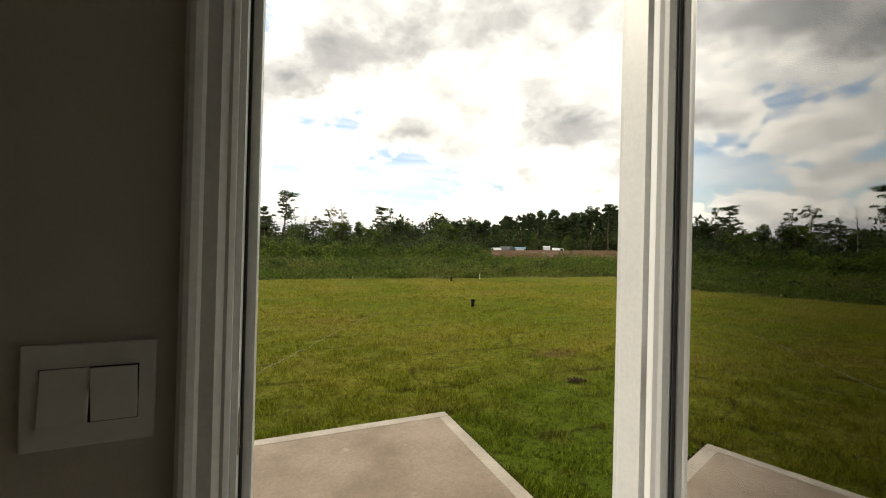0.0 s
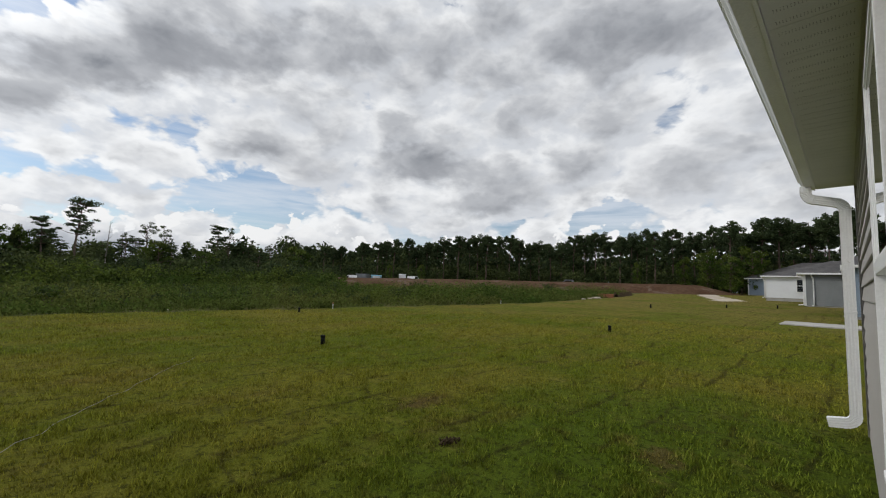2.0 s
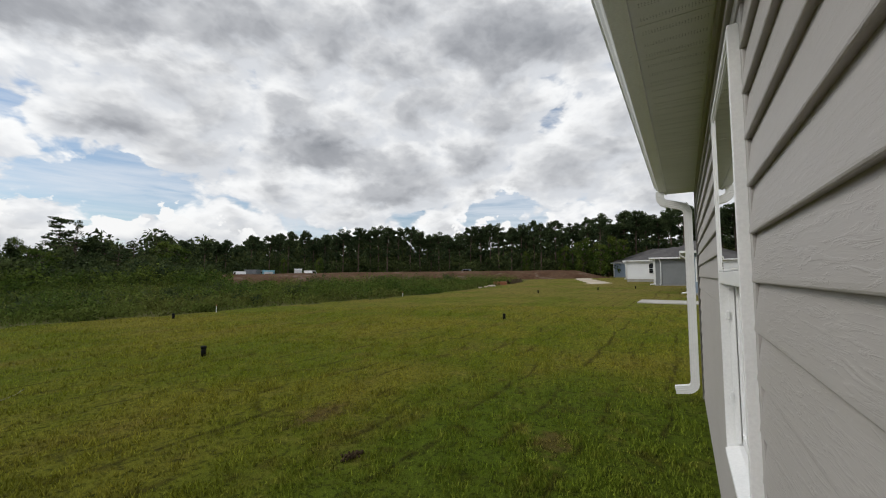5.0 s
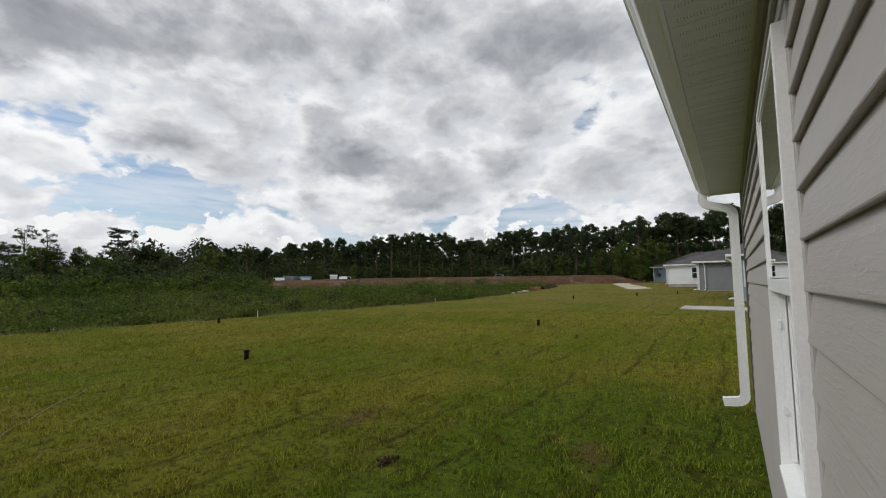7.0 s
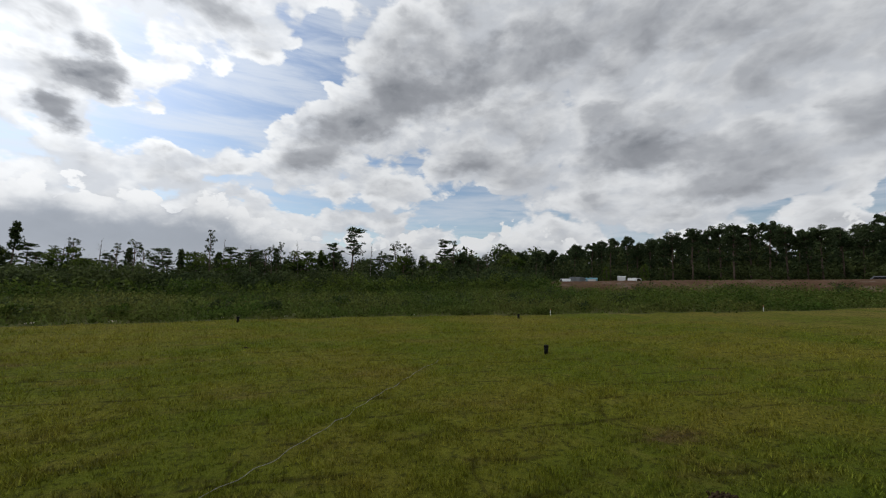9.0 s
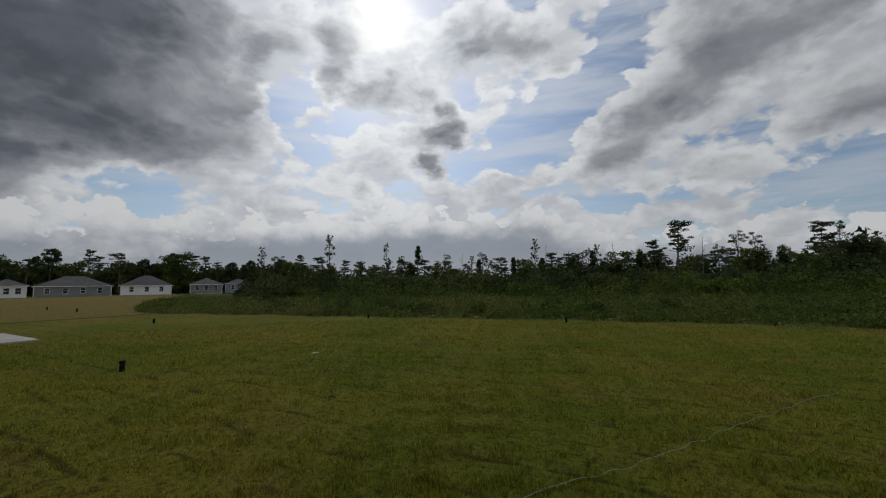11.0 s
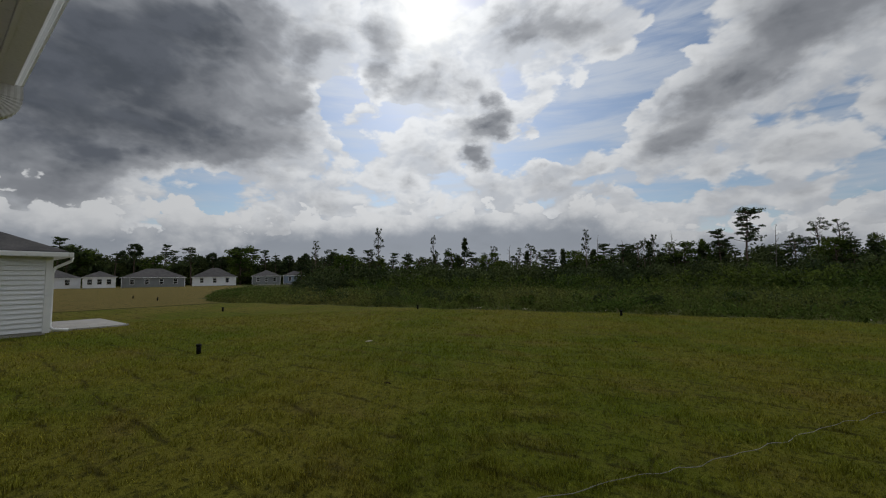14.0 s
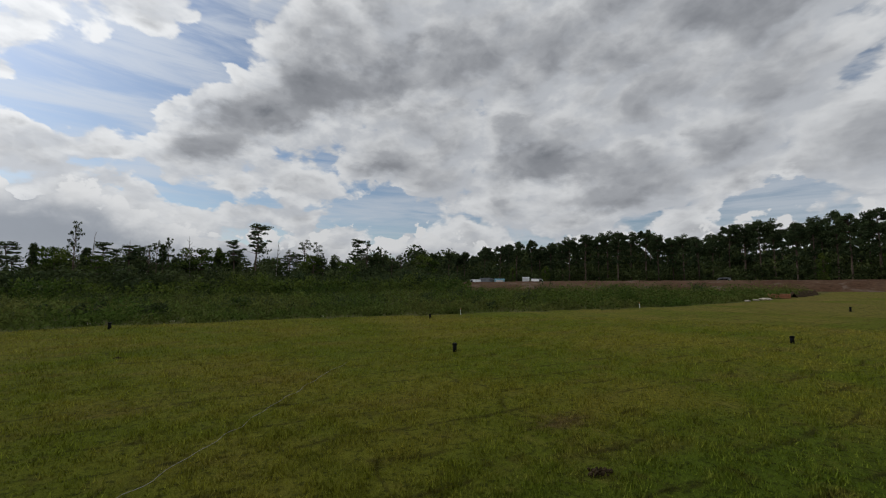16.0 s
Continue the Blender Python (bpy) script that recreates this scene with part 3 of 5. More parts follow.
# ---------------------------------------------------------------- the house
LEFT, RIGHT = -3.22, 5.93               # corners of the rear wall
INNER = -0.13                           # inside face of the rear wall
COURSE = 0.127
DOOR = (-0.252, 0.578, 0.10, 2.14)      # opening: left, right, sill, head
WIN_L, WIN_R = (-1.895, -0.975, 0.72, 2.185), (1.655, 2.435, 0.72, 2.185)
EAVE = 2.50
OPENINGS = (WIN_L, DOOR, WIN_R)


def shell():
    """Rear wall with its openings, the other walls, floor, ceiling and roof."""
    wall = base("wall_north")
    tagged(wall, "rear house wall clad in taupe vinyl siding", "wall", kind="structure")
    bm = bmesh.new()
    gaps = (WIN_L, (DOOR[0] - 0.031, DOOR[1] + 0.031, DOOR[2], DOOR[3]), WIN_R)
    xs = [LEFT] + [v for o in gaps for v in o[:2]] + [RIGHT]
    for i in range(0, len(xs) - 1, 2):
        box(bm, xs[i], xs[i + 1], INNER, -0.021, 0.0, EAVE + 0.12)
    for x0, x1, z0, z1 in gaps:
        box(bm, x0, x1, INNER, -0.021, z1, EAVE + 0.12)
        box(bm, x0, x1, INNER, -0.021, 0.0, z0)
    part("wall_core", bm, DRYWALL, wall, "greige painted inside face")
    for name, b in (("wall_east", (RIGHT - 0.13, RIGHT, -8.5, INNER - 0.001, 0.0, EAVE + 0.12)), ("wall_west", (LEFT, LEFT + 0.13, -8.5, INNER - 0.001, 0.0, EAVE + 0.12)),
                    ("wall_south", (LEFT, RIGHT, -8.63, -8.501, 0.0, EAVE + 0.12))):
        tagged(mesh_object(name, boxed(*b), DRYWALL), "plain greige painted house wall", "wall", kind="structure")
    # unseen partition, added to close off the room and keep it dark
    tagged(mesh_object("wall_room", boxed(LEFT + 0.131, RIGHT - 0.131, -4.6, -4.48, 0.1, EAVE + 0.0), DRYWALL), "unseen greige painted partition wall added to keep the room dark", "wall", kind="structure")
    tagged(mesh_object("floor", boxed(LEFT + 0.131, RIGHT - 0.131, -8.49, INNER - 0.002, 0.0, 0.095), FLOORING), "grey brown plank floor", "floor", kind="structure")
    tagged(mesh_object("ceiling", boxed(LEFT + 0.131, RIGHT - 0.131, -8.49, INNER - 0.002, EAVE + 0.04, EAVE + 0.115), CEILING), "white painted ceiling", "ceiling", kind="structure")
    roof = base("roof")
    mid = -4.3
    rise = 0.42 * (0.34 - mid)
    for sign in (1, -1):
        y_eave = 0.34 if sign > 0 else 2 * mid - 0.34
        part("roof_slope", extrude([(y_eave, EAVE + 0.17), (mid, EAVE + 0.17 + rise), (mid, EAVE + 0.21 + rise), (y_eave, EAVE + 0.21)], "x", LEFT - 0.22, RIGHT + 0.10), SHINGLE, roof)
    for x in (LEFT, RIGHT - 0.1):
        part("gable", extrude([(0.0, EAVE + 0.121), (mid, EAVE + 0.13 + rise - 0.1), (2 * mid, EAVE + 0.121)], "x", x, x + 0.1), VINYL, roof)
    tagged(roof, "charcoal shingled gable roof", "roof", kind="structure")
    return wall


WALL = shell()


def plank(name, x0, x1, z0, material, parent, cut_lo=None, cut_hi=None):
    """One course of siding: a tilted face with a rounded, proud lower lip."""
    z1 = z0 + COURSE + 0.004 if cut_hi is None else cut_hi
    tilt = 0.0165
    prof = [(-0.0205, z0 + 0.003), (-0.0035, z0 - 0.001), (-0.0012, z0 + 0.0002), (0.0, z0 + 0.003), (-0.0004, z0 + 0.010), (-tilt * 0.5, z0 + (z1 - z0) * 0.52),
            (-tilt * (z1 - z0) / COURSE, z1), (-0.0205, z1)]
    bm = extrude(prof, "x", x0, x1)
    return part(name, bm, material, parent)


def siding():
    top = EAVE - 0.002
    z = 1.45 - 11 * COURSE
    rows = []
    while z < top:
        rows.append((z, min(z + COURSE + 0.004, top)))
        z += COURSE
    edge = 0.042
    for z0, z1 in rows:
        blocked = [(o[0] - edge, o[1] + edge) for o in OPENINGS if z1 > o[2] - 0.02 and z0 < o[3] + 0.02]
        x = LEFT + 0.03
        for b0, b1 in sorted(blocked) + [(RIGHT - 0.03, None)]:
            if b0 - x > 0.05:
                plank("siding_plank", x, b0, z0, VINYL, WALL, cut_hi=z1)
            x = b1
    # corner posts and the closing moulding under the soffit
    for x0, x1 in ((LEFT - 0.018, LEFT + 0.06), (RIGHT - 0.06, RIGHT + 0.018)):
        part("corner_post", boxed(x0, x1, -0.09, 0.010, 0.03, EAVE - 0.003, 0.004), CORNER, WALL)
    part("frieze_strip", boxed(LEFT + 0.061, RIGHT - 0.061, -0.010, 0.012, EAVE - 0.030, EAVE - 0.003, 0.003), CORNER, WALL)
    part("foundation", boxed(LEFT, RIGHT, -0.13, -0.018, -0.1, 0.048), CONCRETE_FAR, WALL, "pale concrete footing")


siding()


def channel(parent, x0, x1, z0, z1, sides="lrtb"):
    """The wide taupe J-channel that receives the siding round an opening."""
    w = 0.046
    runs = {"l": (x0 - w, x0 - 0.001, z0 - w, z1 + w), "r": (x1 + 0.001, x1 + w, z0 - w, z1 + w), "t": (x0, x1, z1 + 0.001, z1 + w), "b": (x0, x1, z0 - w, z0 - 0.001)}
    for s in sides:
        a, b, c, d = runs[s]
        part("siding_channel", boxed(a, b, -0.0205, -0.0065, c, d, 0.003), CORNER, parent, "taupe vinyl channel")


def window(name, o, label, rail=0.0):
    """A white single-hung vinyl window: outer frame, fixed upper sash, set-back lower sash, meeting rail and tilt latches."""
    x0, x1, z0, z1 = o
    win = base(name, x0, 0, z0)
    w, h = x1 - x0, z1 - z0
    tagged(win, label, "window", kind="structure")
    fr = 0.026
    front = 0.021
    mid = h * 0.497 + rail
    P = lambda n, b, m=WHITE, l="": part(n, b, m, win, l)
    P("window_frame", boxed(0, fr, -0.085, front, 0, h, 0.003))
    P("window_frame", boxed(w - fr, w, -0.085, front, 0, h, 0.003))
    P("window_frame", boxed(fr + 0.0005, w - fr - 0.0005, -0.085, front, h - fr, h, 0.003))
    P("window_sill", extrude([(-0.085, 0.0), (front + 0.006, 0.0), (front + 0.006, 0.018), (-0.02, 0.034), (-0.085, 0.040)], "x", fr + 0.0005, w - fr - 0.0005))
    # upper sash, near the front
    s = 0.013
    P("upper_sash", box(box(box(boxed(fr + 0.001, fr + s, -0.026, 0.016, mid + 0.03, h - fr - 0.001, 0.002), w - fr - s, w - fr - 0.001, -0.026, 0.016, mid + 0.03, h - fr - 0.001, 0.002),
        fr + s + 0.0005, w - fr - s - 0.0005, -0.026, 0.016, h - fr - s, h - fr - 0.001, 0.002), fr + s + 0.0005, w - fr - s - 0.0005, -0.026, 0.016, mid + 0.03, mid + 0.035))
    P("meeting_rail", boxed(fr + 0.001, w - fr - 0.001, -0.026, 0.020, mid - 0.022, mid + 0.026, 0.004))
    # lower sash, set back
    y0, y1 = -0.066, -0.034
    P("lower_sash", box(box(box(boxed(fr + 0.012, fr + 0.012 + s, y0, y1, 0.045, mid + 0.01, 0.002), w - fr - 0.012 - s, w - fr - 0.012, y0, y1, 0.045, mid + 0.01, 0.002),
        fr + 0.0125 + s, w - fr - 0.0125 - s, y0, y1, 0.045, 0.085, 0.002), fr + 0.0125 + s, w - fr - 0.0125 - s, y0, y1, mid - 0.02, mid + 0.01, 0.002))
    for x in (fr + 0.004, w - fr - 0.010):
        P("jamb_track", boxed(x, x + 0.006, -0.030, -0.010, 0.045, mid - 0.03, 0.001))
    for x in (fr + 0.001, w - fr - 0.018):
        for z in (0.22, 0.56):
            P("screen_clip", boxed(x, x + 0.017, -0.010, 0.002, z, z + 0.035, 0.002))
    for y, a, b in ((0.009, mid + 0.028, h - fr - s), (-0.05, 0.085, mid - 0.02)):
        p = P("pane", boxed(fr + s - 0.002, w - fr - s + 0.002, y, y + 0.004, a, b), PANE, "clear reflecting glass")
        p.visible_shadow = False
    channel(win, 0, w, 0, h)
    return win


window("window_1", WIN_L, "white vinyl single-hung window beside the downspout", -0.016)
window("window_2", WIN_R, "white vinyl single-hung window in taupe siding", 0.008)


def door():
    """Frame of the rear door, and the glazed leaf swung inwards on its hinges."""
    x0, x1, z0, z1 = DOOR
    fr = base("door_frame", 0, 0, z0)
    h = z1 - z0
    tagged(fr, "white painted rear door frame with brick mould and black seal", "door frame", kind="structure")
    j = 0.002
    # jambs with their stops
    part("jamb", extrude([(x0 - 0.030, INNER), (x0 + j, INNER), (x0 + j, -0.082), (x0 + 0.018, -0.082), (x0 + 0.018, 0.004), (x0 - 0.030, 0.004)], "z", 0, h), WHITE, fr)
    part("jamb", extrude([(x1 + 0.030, INNER), (x1 - j, INNER), (x1 - j, -0.067), (x1 - 0.019, -0.064), (x1 - 0.014, 0.001), (x1 - 0.012, 0.004), (x1 + 0.030, 0.004)], "z", 0, h), WHITE, fr)
    part("head_jamb", extrude([(INNER, h), (INNER, h - 0.03), (-0.082, h - 0.03), (-0.082, h - 0.044), (0.004, h - 0.044), (0.004, h)], "x", x0 + 0.019, x1 - 0.019), WHITE, fr)
    part("weather_seal", boxed(x0 + 0.0025, x0 + 0.0065, -0.092, -0.083, 0.03, h - 0.05, 0.002), RUBBER, fr, "black foam weather seal")
    part("threshold", extrude([(INNER, 0), (0.06, -0.02), (0.06, -0.005), (0.0, 0.018), (INNER, 0.022)], "x", x0, x1), ALUMINIUM, fr)
    # brick mould outside, stepped
    for s, x in ((-1, x0), (1, x1)):
        part("brick_mould", extrude([(x - s * 0.001, 0.0045), (x - s * 0.001, 0.024), (x + s * 0.004, 0.030), (x + s * 0.022, 0.030), (x + s * 0.026, 0.024), (x + s * 0.046, 0.022), (x + s * 0.048, -0.010), (x + s * 0.012, -0.010)], "z", -0.03, h + 0.045), WHITE, fr)
    part("brick_mould", boxed(x0, x1, 0.0045, 0.028, h - 0.001, h + 0.045, 0.004), WHITE, fr)
    # casing inside, with its beads
    bead = [(0.0, 0.0), (0.0, 0.010), (0.006, 0.013), (0.010, 0.012), (0.018, 0.017), (0.034, 0.016), (0.038, 0.019), (0.046, 0.021), (0.052, 0.020), (0.057, 0.016), (0.057, 0.0)]
    part("casing", extrude([(x0 - 0.006 - a, INNER - 0.001 - b) for a, b in bead], "z", -0.002, h + 0.05), WHITE, fr)
    part("casing", extrude([(x1 + 0.006 + a, INNER - 0.001 - b) for a, b in bead], "z", -0.002, h + 0.05), WHITE, fr)
    part("casing", extrude([(INNER - 0.001 - b, h + 0.006 + a) for a, b in bead], "x", x0 - 0.0055, x1 + 0.0055), WHITE, fr)
    part("strike_plate", boxed(x0 + 0.0021, x0 + 0.0035, -0.120, -0.092, 0.80, 0.87, 0.0006), METAL, fr, "satin nickel strike plate")
    part("strike_plate", boxed(x0 + 0.0021, x0 + 0.0035, -0.120, -0.092, 0.955, 1.01, 0.0006), METAL, fr)
    for z in (0.22, 0.93, h - 0.24):
        part("hinge_plate", boxed(x1 - 0.0045, x1 - 0.0021, -0.118, -0.080, z - 0.05, z + 0.05, 0.0008), METAL, fr, "satin nickel hinge plate")
    bm = bmesh.new()
    bmesh.ops.create_cone(bm, cap_ends=True, segments=12, radius1=0.0042, radius2=0.0030, depth=0.0024, matrix=pose(x1 - 0.0035, -0.030, 0.965, 0, 90, 0))
    part("screw_head", bm, METAL, fr, "small dark screw head in the jamb")
    # the leaf: local x runs from the hinge, local y is its outer face
    w, hh, th = 0.820, h - 0.05, 0.044
    leaf = base("door_1", x1 - 0.011, INNER + 0.004, z0 + 0.024, 180.0 + DOOR_OPEN)
    tagged(leaf, "white glazed rear door standing partly open inwards", "door", kind="structure")
    # in this turned frame the outer face looks along -y
    st, lo, hi = 0.090, 0.26, hh - 0.15
    part("stile", boxed(0.003, st, -th, 0, 0, hh, 0.0015), DOOR_PAINT, leaf)
    part("stile", boxed(w - st, w, -th, 0, 0, hh, 0.0015), DOOR_PAINT, leaf)
    part("rail", boxed(st + 0.0005, w - st - 0.0005, -th, 0, 0, lo, 0.0015), DOOR_PAINT, leaf)
    part("rail", boxed(st + 0.0005, w - st - 0.0005, -th, 0, hi, hh, 0.0015), DOOR_PAINT, leaf)
    for side in (-1, 1):
        y = -th if side < 0 else 0.0
        trim = [(0.0, 0.0), (0.006, 0.004), (0.012, 0.013), (0.019, 0.018), (0.026, 0.017), (0.031, 0.010), (0.038, 0.004), (0.041, -0.007), (0.036, -0.012)]
        prof = lambda s, o: [(s + o * a, y + side * b) for a, b in trim] + [(s, y - side * 0.004)]
        part("lite_frame", extrude(prof(st - 0.006, 1), "z", lo - 0.006, hi + 0.006), DOOR_PAINT, leaf)
        part("lite_frame", extrude(prof(w - st + 0.006, -1), "z", lo - 0.006, hi + 0.006), DOOR_PAINT, leaf)
        part("lite_frame", extrude([(y + side * b, lo - 0.006 + a) for a, b in trim] + [(y - side * 0.004, lo - 0.006)], "x", st + 0.029, w - st - 0.029), DOOR_PAINT, leaf)
        part("lite_frame", extrude([(y + side * b, hi + 0.006 - a) for a, b in trim] + [(y - side * 0.004, hi + 0.006)], "x", st + 0.029, w - st - 0.029), DOOR_PAINT, leaf)
    part("gasket", box(boxed(st + 0.030, st + 0.040, -th * 0.75, -th * 0.25, lo + 0.01, hi - 0.01), w - st - 0.040, w - st - 0.030, -th * 0.75, -th * 0.25, lo + 0.01, hi - 0.01), GASKET_AND_GAP, leaf, "dark glazing gasket")
    for y in (-0.030,):
        p = part("pane", boxed(st + 0.026, w - st - 0.026, y, y + 0.003, lo + 0.004, hi - 0.004), DOOR_GLASS, leaf, "reflecting insulated glass")
        p.visible_shadow = False
    for z in (0.20, 0.92, hh - 0.22):
        bm = bmesh.new()
        box(bm, 0.0005, 0.0032, -th + 0.006, -0.004, z - 0.045, z + 0.045, 0.0005)
        tube(bm, [(-0.002, 0.004, z - 0.048), (-0.002, 0.004, z + 0.048)], 0.006, 10)
        part("hinge", bm, METAL, leaf, "satin nickel butt hinge")
    bm = bmesh.new()
    for y, s in ((-th, -1), (0, 1)):
        bmesh.ops.create_cone(bm, cap_ends=True, segments=20, radius1=0.030, radius2=0.027, depth=0.010, matrix=pose(w - 0.06, y + s * 0.005, 0.88, 90 * -s, 0, 0))
        bmesh.ops.create_uvsphere(bm, u_segments=16, v_segments=10, radius=0.027, matrix=pose(w - 0.06, y + s * 0.050, 0.88))
        tube(bm, [(w - 0.06, y, 0.88), (w - 0.06, y + s * 0.045, 0.88)], 0.011, 10)
    part("door_knob", bm, METAL, leaf, "satin nickel door knob")


DOOR_OPEN = 53.4
DOOR_GLASS = glass("door glass", (0.90, 0.94, 0.91), 1.55, 3.6)
door()


def light_switch():
    """Two-gang plate with two rockers on the inside wall."""
    x, z, y = -0.399, 1.160, INNER
    sw = base("light_switch", x, y, z, 180)
    part("plate", boxed(-0.061, 0.061, 0.0005, 0.0065, -0.058, 0.058, 0.0025), PLATE, sw)
    # thin dark plate stands in for the shade round the rockers
    part("rocker_gap", boxed(-0.0450, 0.0450, 0.0060, 0.0068, -0.0317, 0.0317), GASKET_AND_GAP, sw, "dark plate painted as the shade in the gap round the rockers")
    for s, tilt in ((1, 5), (-1, -5)):
        bm = boxed(-0.0218, 0.0218, 0.0066, 0.0105, -0.031, 0.031, 0.0015)
        bmesh.ops.rotate(bm, verts=bm.verts, cent=(0, 0.007, 0), matrix=Matrix.Rotation(radians(tilt), 3, "X"))
        bmesh.ops.translate(bm, verts=bm.verts, vec=(s * 0.0225, 0, 0))
        part("rocker", bm, PLATE, sw)
    tagged(sw, "white two-gang rocker light switch on the wall", "light switch")


light_switch()


def eaves():
    """Vented soffit, fascia, gutter and the two downspouts."""
    so = base("soffit", 0, 0, EAVE)
    tagged(so, "white vented vinyl soffit under the eave", "soffit", kind="structure")
    x0, x1 = LEFT - 0.20, RIGHT + 0.09
    depth = 0.295
    pitch = 0.305
    n = int((x1 - x0) / pitch) + 1
    for i in range(n):
        a, b = x0 + i * pitch, min(x0 + (i + 1) * pitch - 0.003, x1)
        if b - a > 0.02:
            part("soffit_panel", boxed(a, b, -0.014, depth, 0.0, 0.010, 0.002), SOFFIT, so)
    # flat dark squares on solid panels paint the shade inside vent holes
    bm = bmesh.new()
    for i in range(n):
        for k in range(3):
            xa = x0 + i * pitch + 0.05 + k * 0.1
            for row in range(3):
                for q in range(22):
                    y = 0.03 + q * 0.011
                    x = xa + row * 0.010
                    if x < x1:
                        r = 0.0016
                        v = [bm.verts.new((x + r * a, y + r * b, -0.0006)) for a, b in ((-1, -1), (-1, 1), (1, 1), (1, -1))]
                        bm.faces.new(v)
    part("vent_holes", bm, HOLE_SHADE, so, "rows of small flat dark squares painted as the shade in vent holes")
    part("fascia", boxed(x0, x1, depth + 0.001, depth + 0.018, -0.012, 0.165, 0.002), ALUMINIUM, so)
    gutter = base("gutter", 0, depth + 0.019, EAVE)
    prof = [(0.0, -0.002), (0.062, -0.004), (0.070, 0.006), (0.082, 0.040), (0.100, 0.062), (0.108, 0.082), (0.120, 0.092), (0.120, 0.112), (0.112, 0.112), (0.110, 0.098), (0.098, 0.086), (0.074, 0.044), (0.062, 0.006), (0.004, 0.006), (0.004, 0.115), (0.0, 0.115)]
    part("trough", extrude(prof, "x", x0 + 0.01, x1 - 0.01), ALUMINIUM, gutter)
    for x in (x0 + 0.008, x1 - 0.010):
        part("end_cap", extrude(prof[:8] + [(0.0, 0.115)], "x", x - 0.002, x + 0.002), ALUMINIUM, gutter)
    tagged(gutter, "white aluminium gutter along the eave", "gutter")


eaves()


def downspout(x, bottom_z, kick=True):
    """Ribbed rectangular downspout with two upper elbows and a kick-out at the foot."""
    ds = base("downspout", x, 0, 0)
    tagged(ds, "white ribbed aluminium downspout with curved elbows", "downspout", group="downspouts")

    def pipe(path, name, ribs=False):
        bm = bmesh.new()
        hw, hd = 0.036, 0.044
        rings = []
        for i, (y, z) in enumerate(path):
            y0, z0 = path[max(i - 1, 0)]
            y1, z1 = path[min(i + 1, len(path) - 1)]
            d = Vector((0, y1 - y0, z1 - z0)).normalized()
            nrm = Vector((0, -d.z, d.y))
            grow = 1.0 + (0.07 if ribs and i % 2 else 0.0)
            dip = lambda k: 0.0017 if k % 2 else 0.0
            outline = [(hw * k / 4, hd - dip(k)) for k in range(-4, 4)] + [(hw - dip(k), hd * k / 4) for k in range(4, -4, -1)]
            outline += [(hw * k / 4, -hd + dip(k)) for k in range(4, -4, -1)] + [(-hw + dip(k), hd * k / 4) for k in range(-4, 4)]
            rings.append([bm.verts.new(Vector((u * grow, y, z)) + nrm * v * grow) for u, v in outline])
        m = len(rings[0])
        for a, b in zip(rings, rings[1:]):
            for k in range(m):
                bm.faces.new((a[k], a[(k + 1) % m], b[(k + 1) % m], b[k]))
        bmesh.ops.recalc_face_normals(bm, faces=bm.faces)
        return part(name, bm, ALUMINIUM, ds)

    def bend(cy, cz, r, a0, a1, n=15):
        return [(cy + r * math.cos(radians(a0 + (a1 - a0) * i / n)), cz + r * math.sin(radians(a0 + (a1 - a0) * i / n))) for i in range(n + 1)]

    yo, yw = 0.366, 0.082
    top = [(yo, EAVE + 0.004)] + bend(yo - 0.085, 2.435, 0.085, 0, -75)
    low = bend(yw + 0.095, 2.215, 0.095, 105, 180)
    pipe(top, "upper_elbow", True)
    pipe([top[-1], low[0]], "offset_pipe")
    pipe(low, "lower_elbow", True)
    pipe([(yw, 2.225), (yw, 1.20)], "pipe")
    pipe([(yw, 1.20), (yw, bottom_z + 0.10)], "pipe")
    if kick:
        pipe(bend(yw + 0.085, bottom_z + 0.10, 0.085, 180, 262) + [(yw + 0.20, bottom_z - 0.005)], "kick_out", True)
    part("seam_collar", boxed(-0.039, 0.039, yw - 0.047, yw + 0.047, 1.19, 1.215, 0.003), ALUMINIUM, ds)
    for z in (2.06, 0.42):
        part("strap", boxed(-0.040, 0.040, yw + 0.0435, yw + 0.0455, z, z + 0.022), ALUMINIUM, ds)


downspout(-3.06, -0.12, False)
downspout(5.84, 0.115)


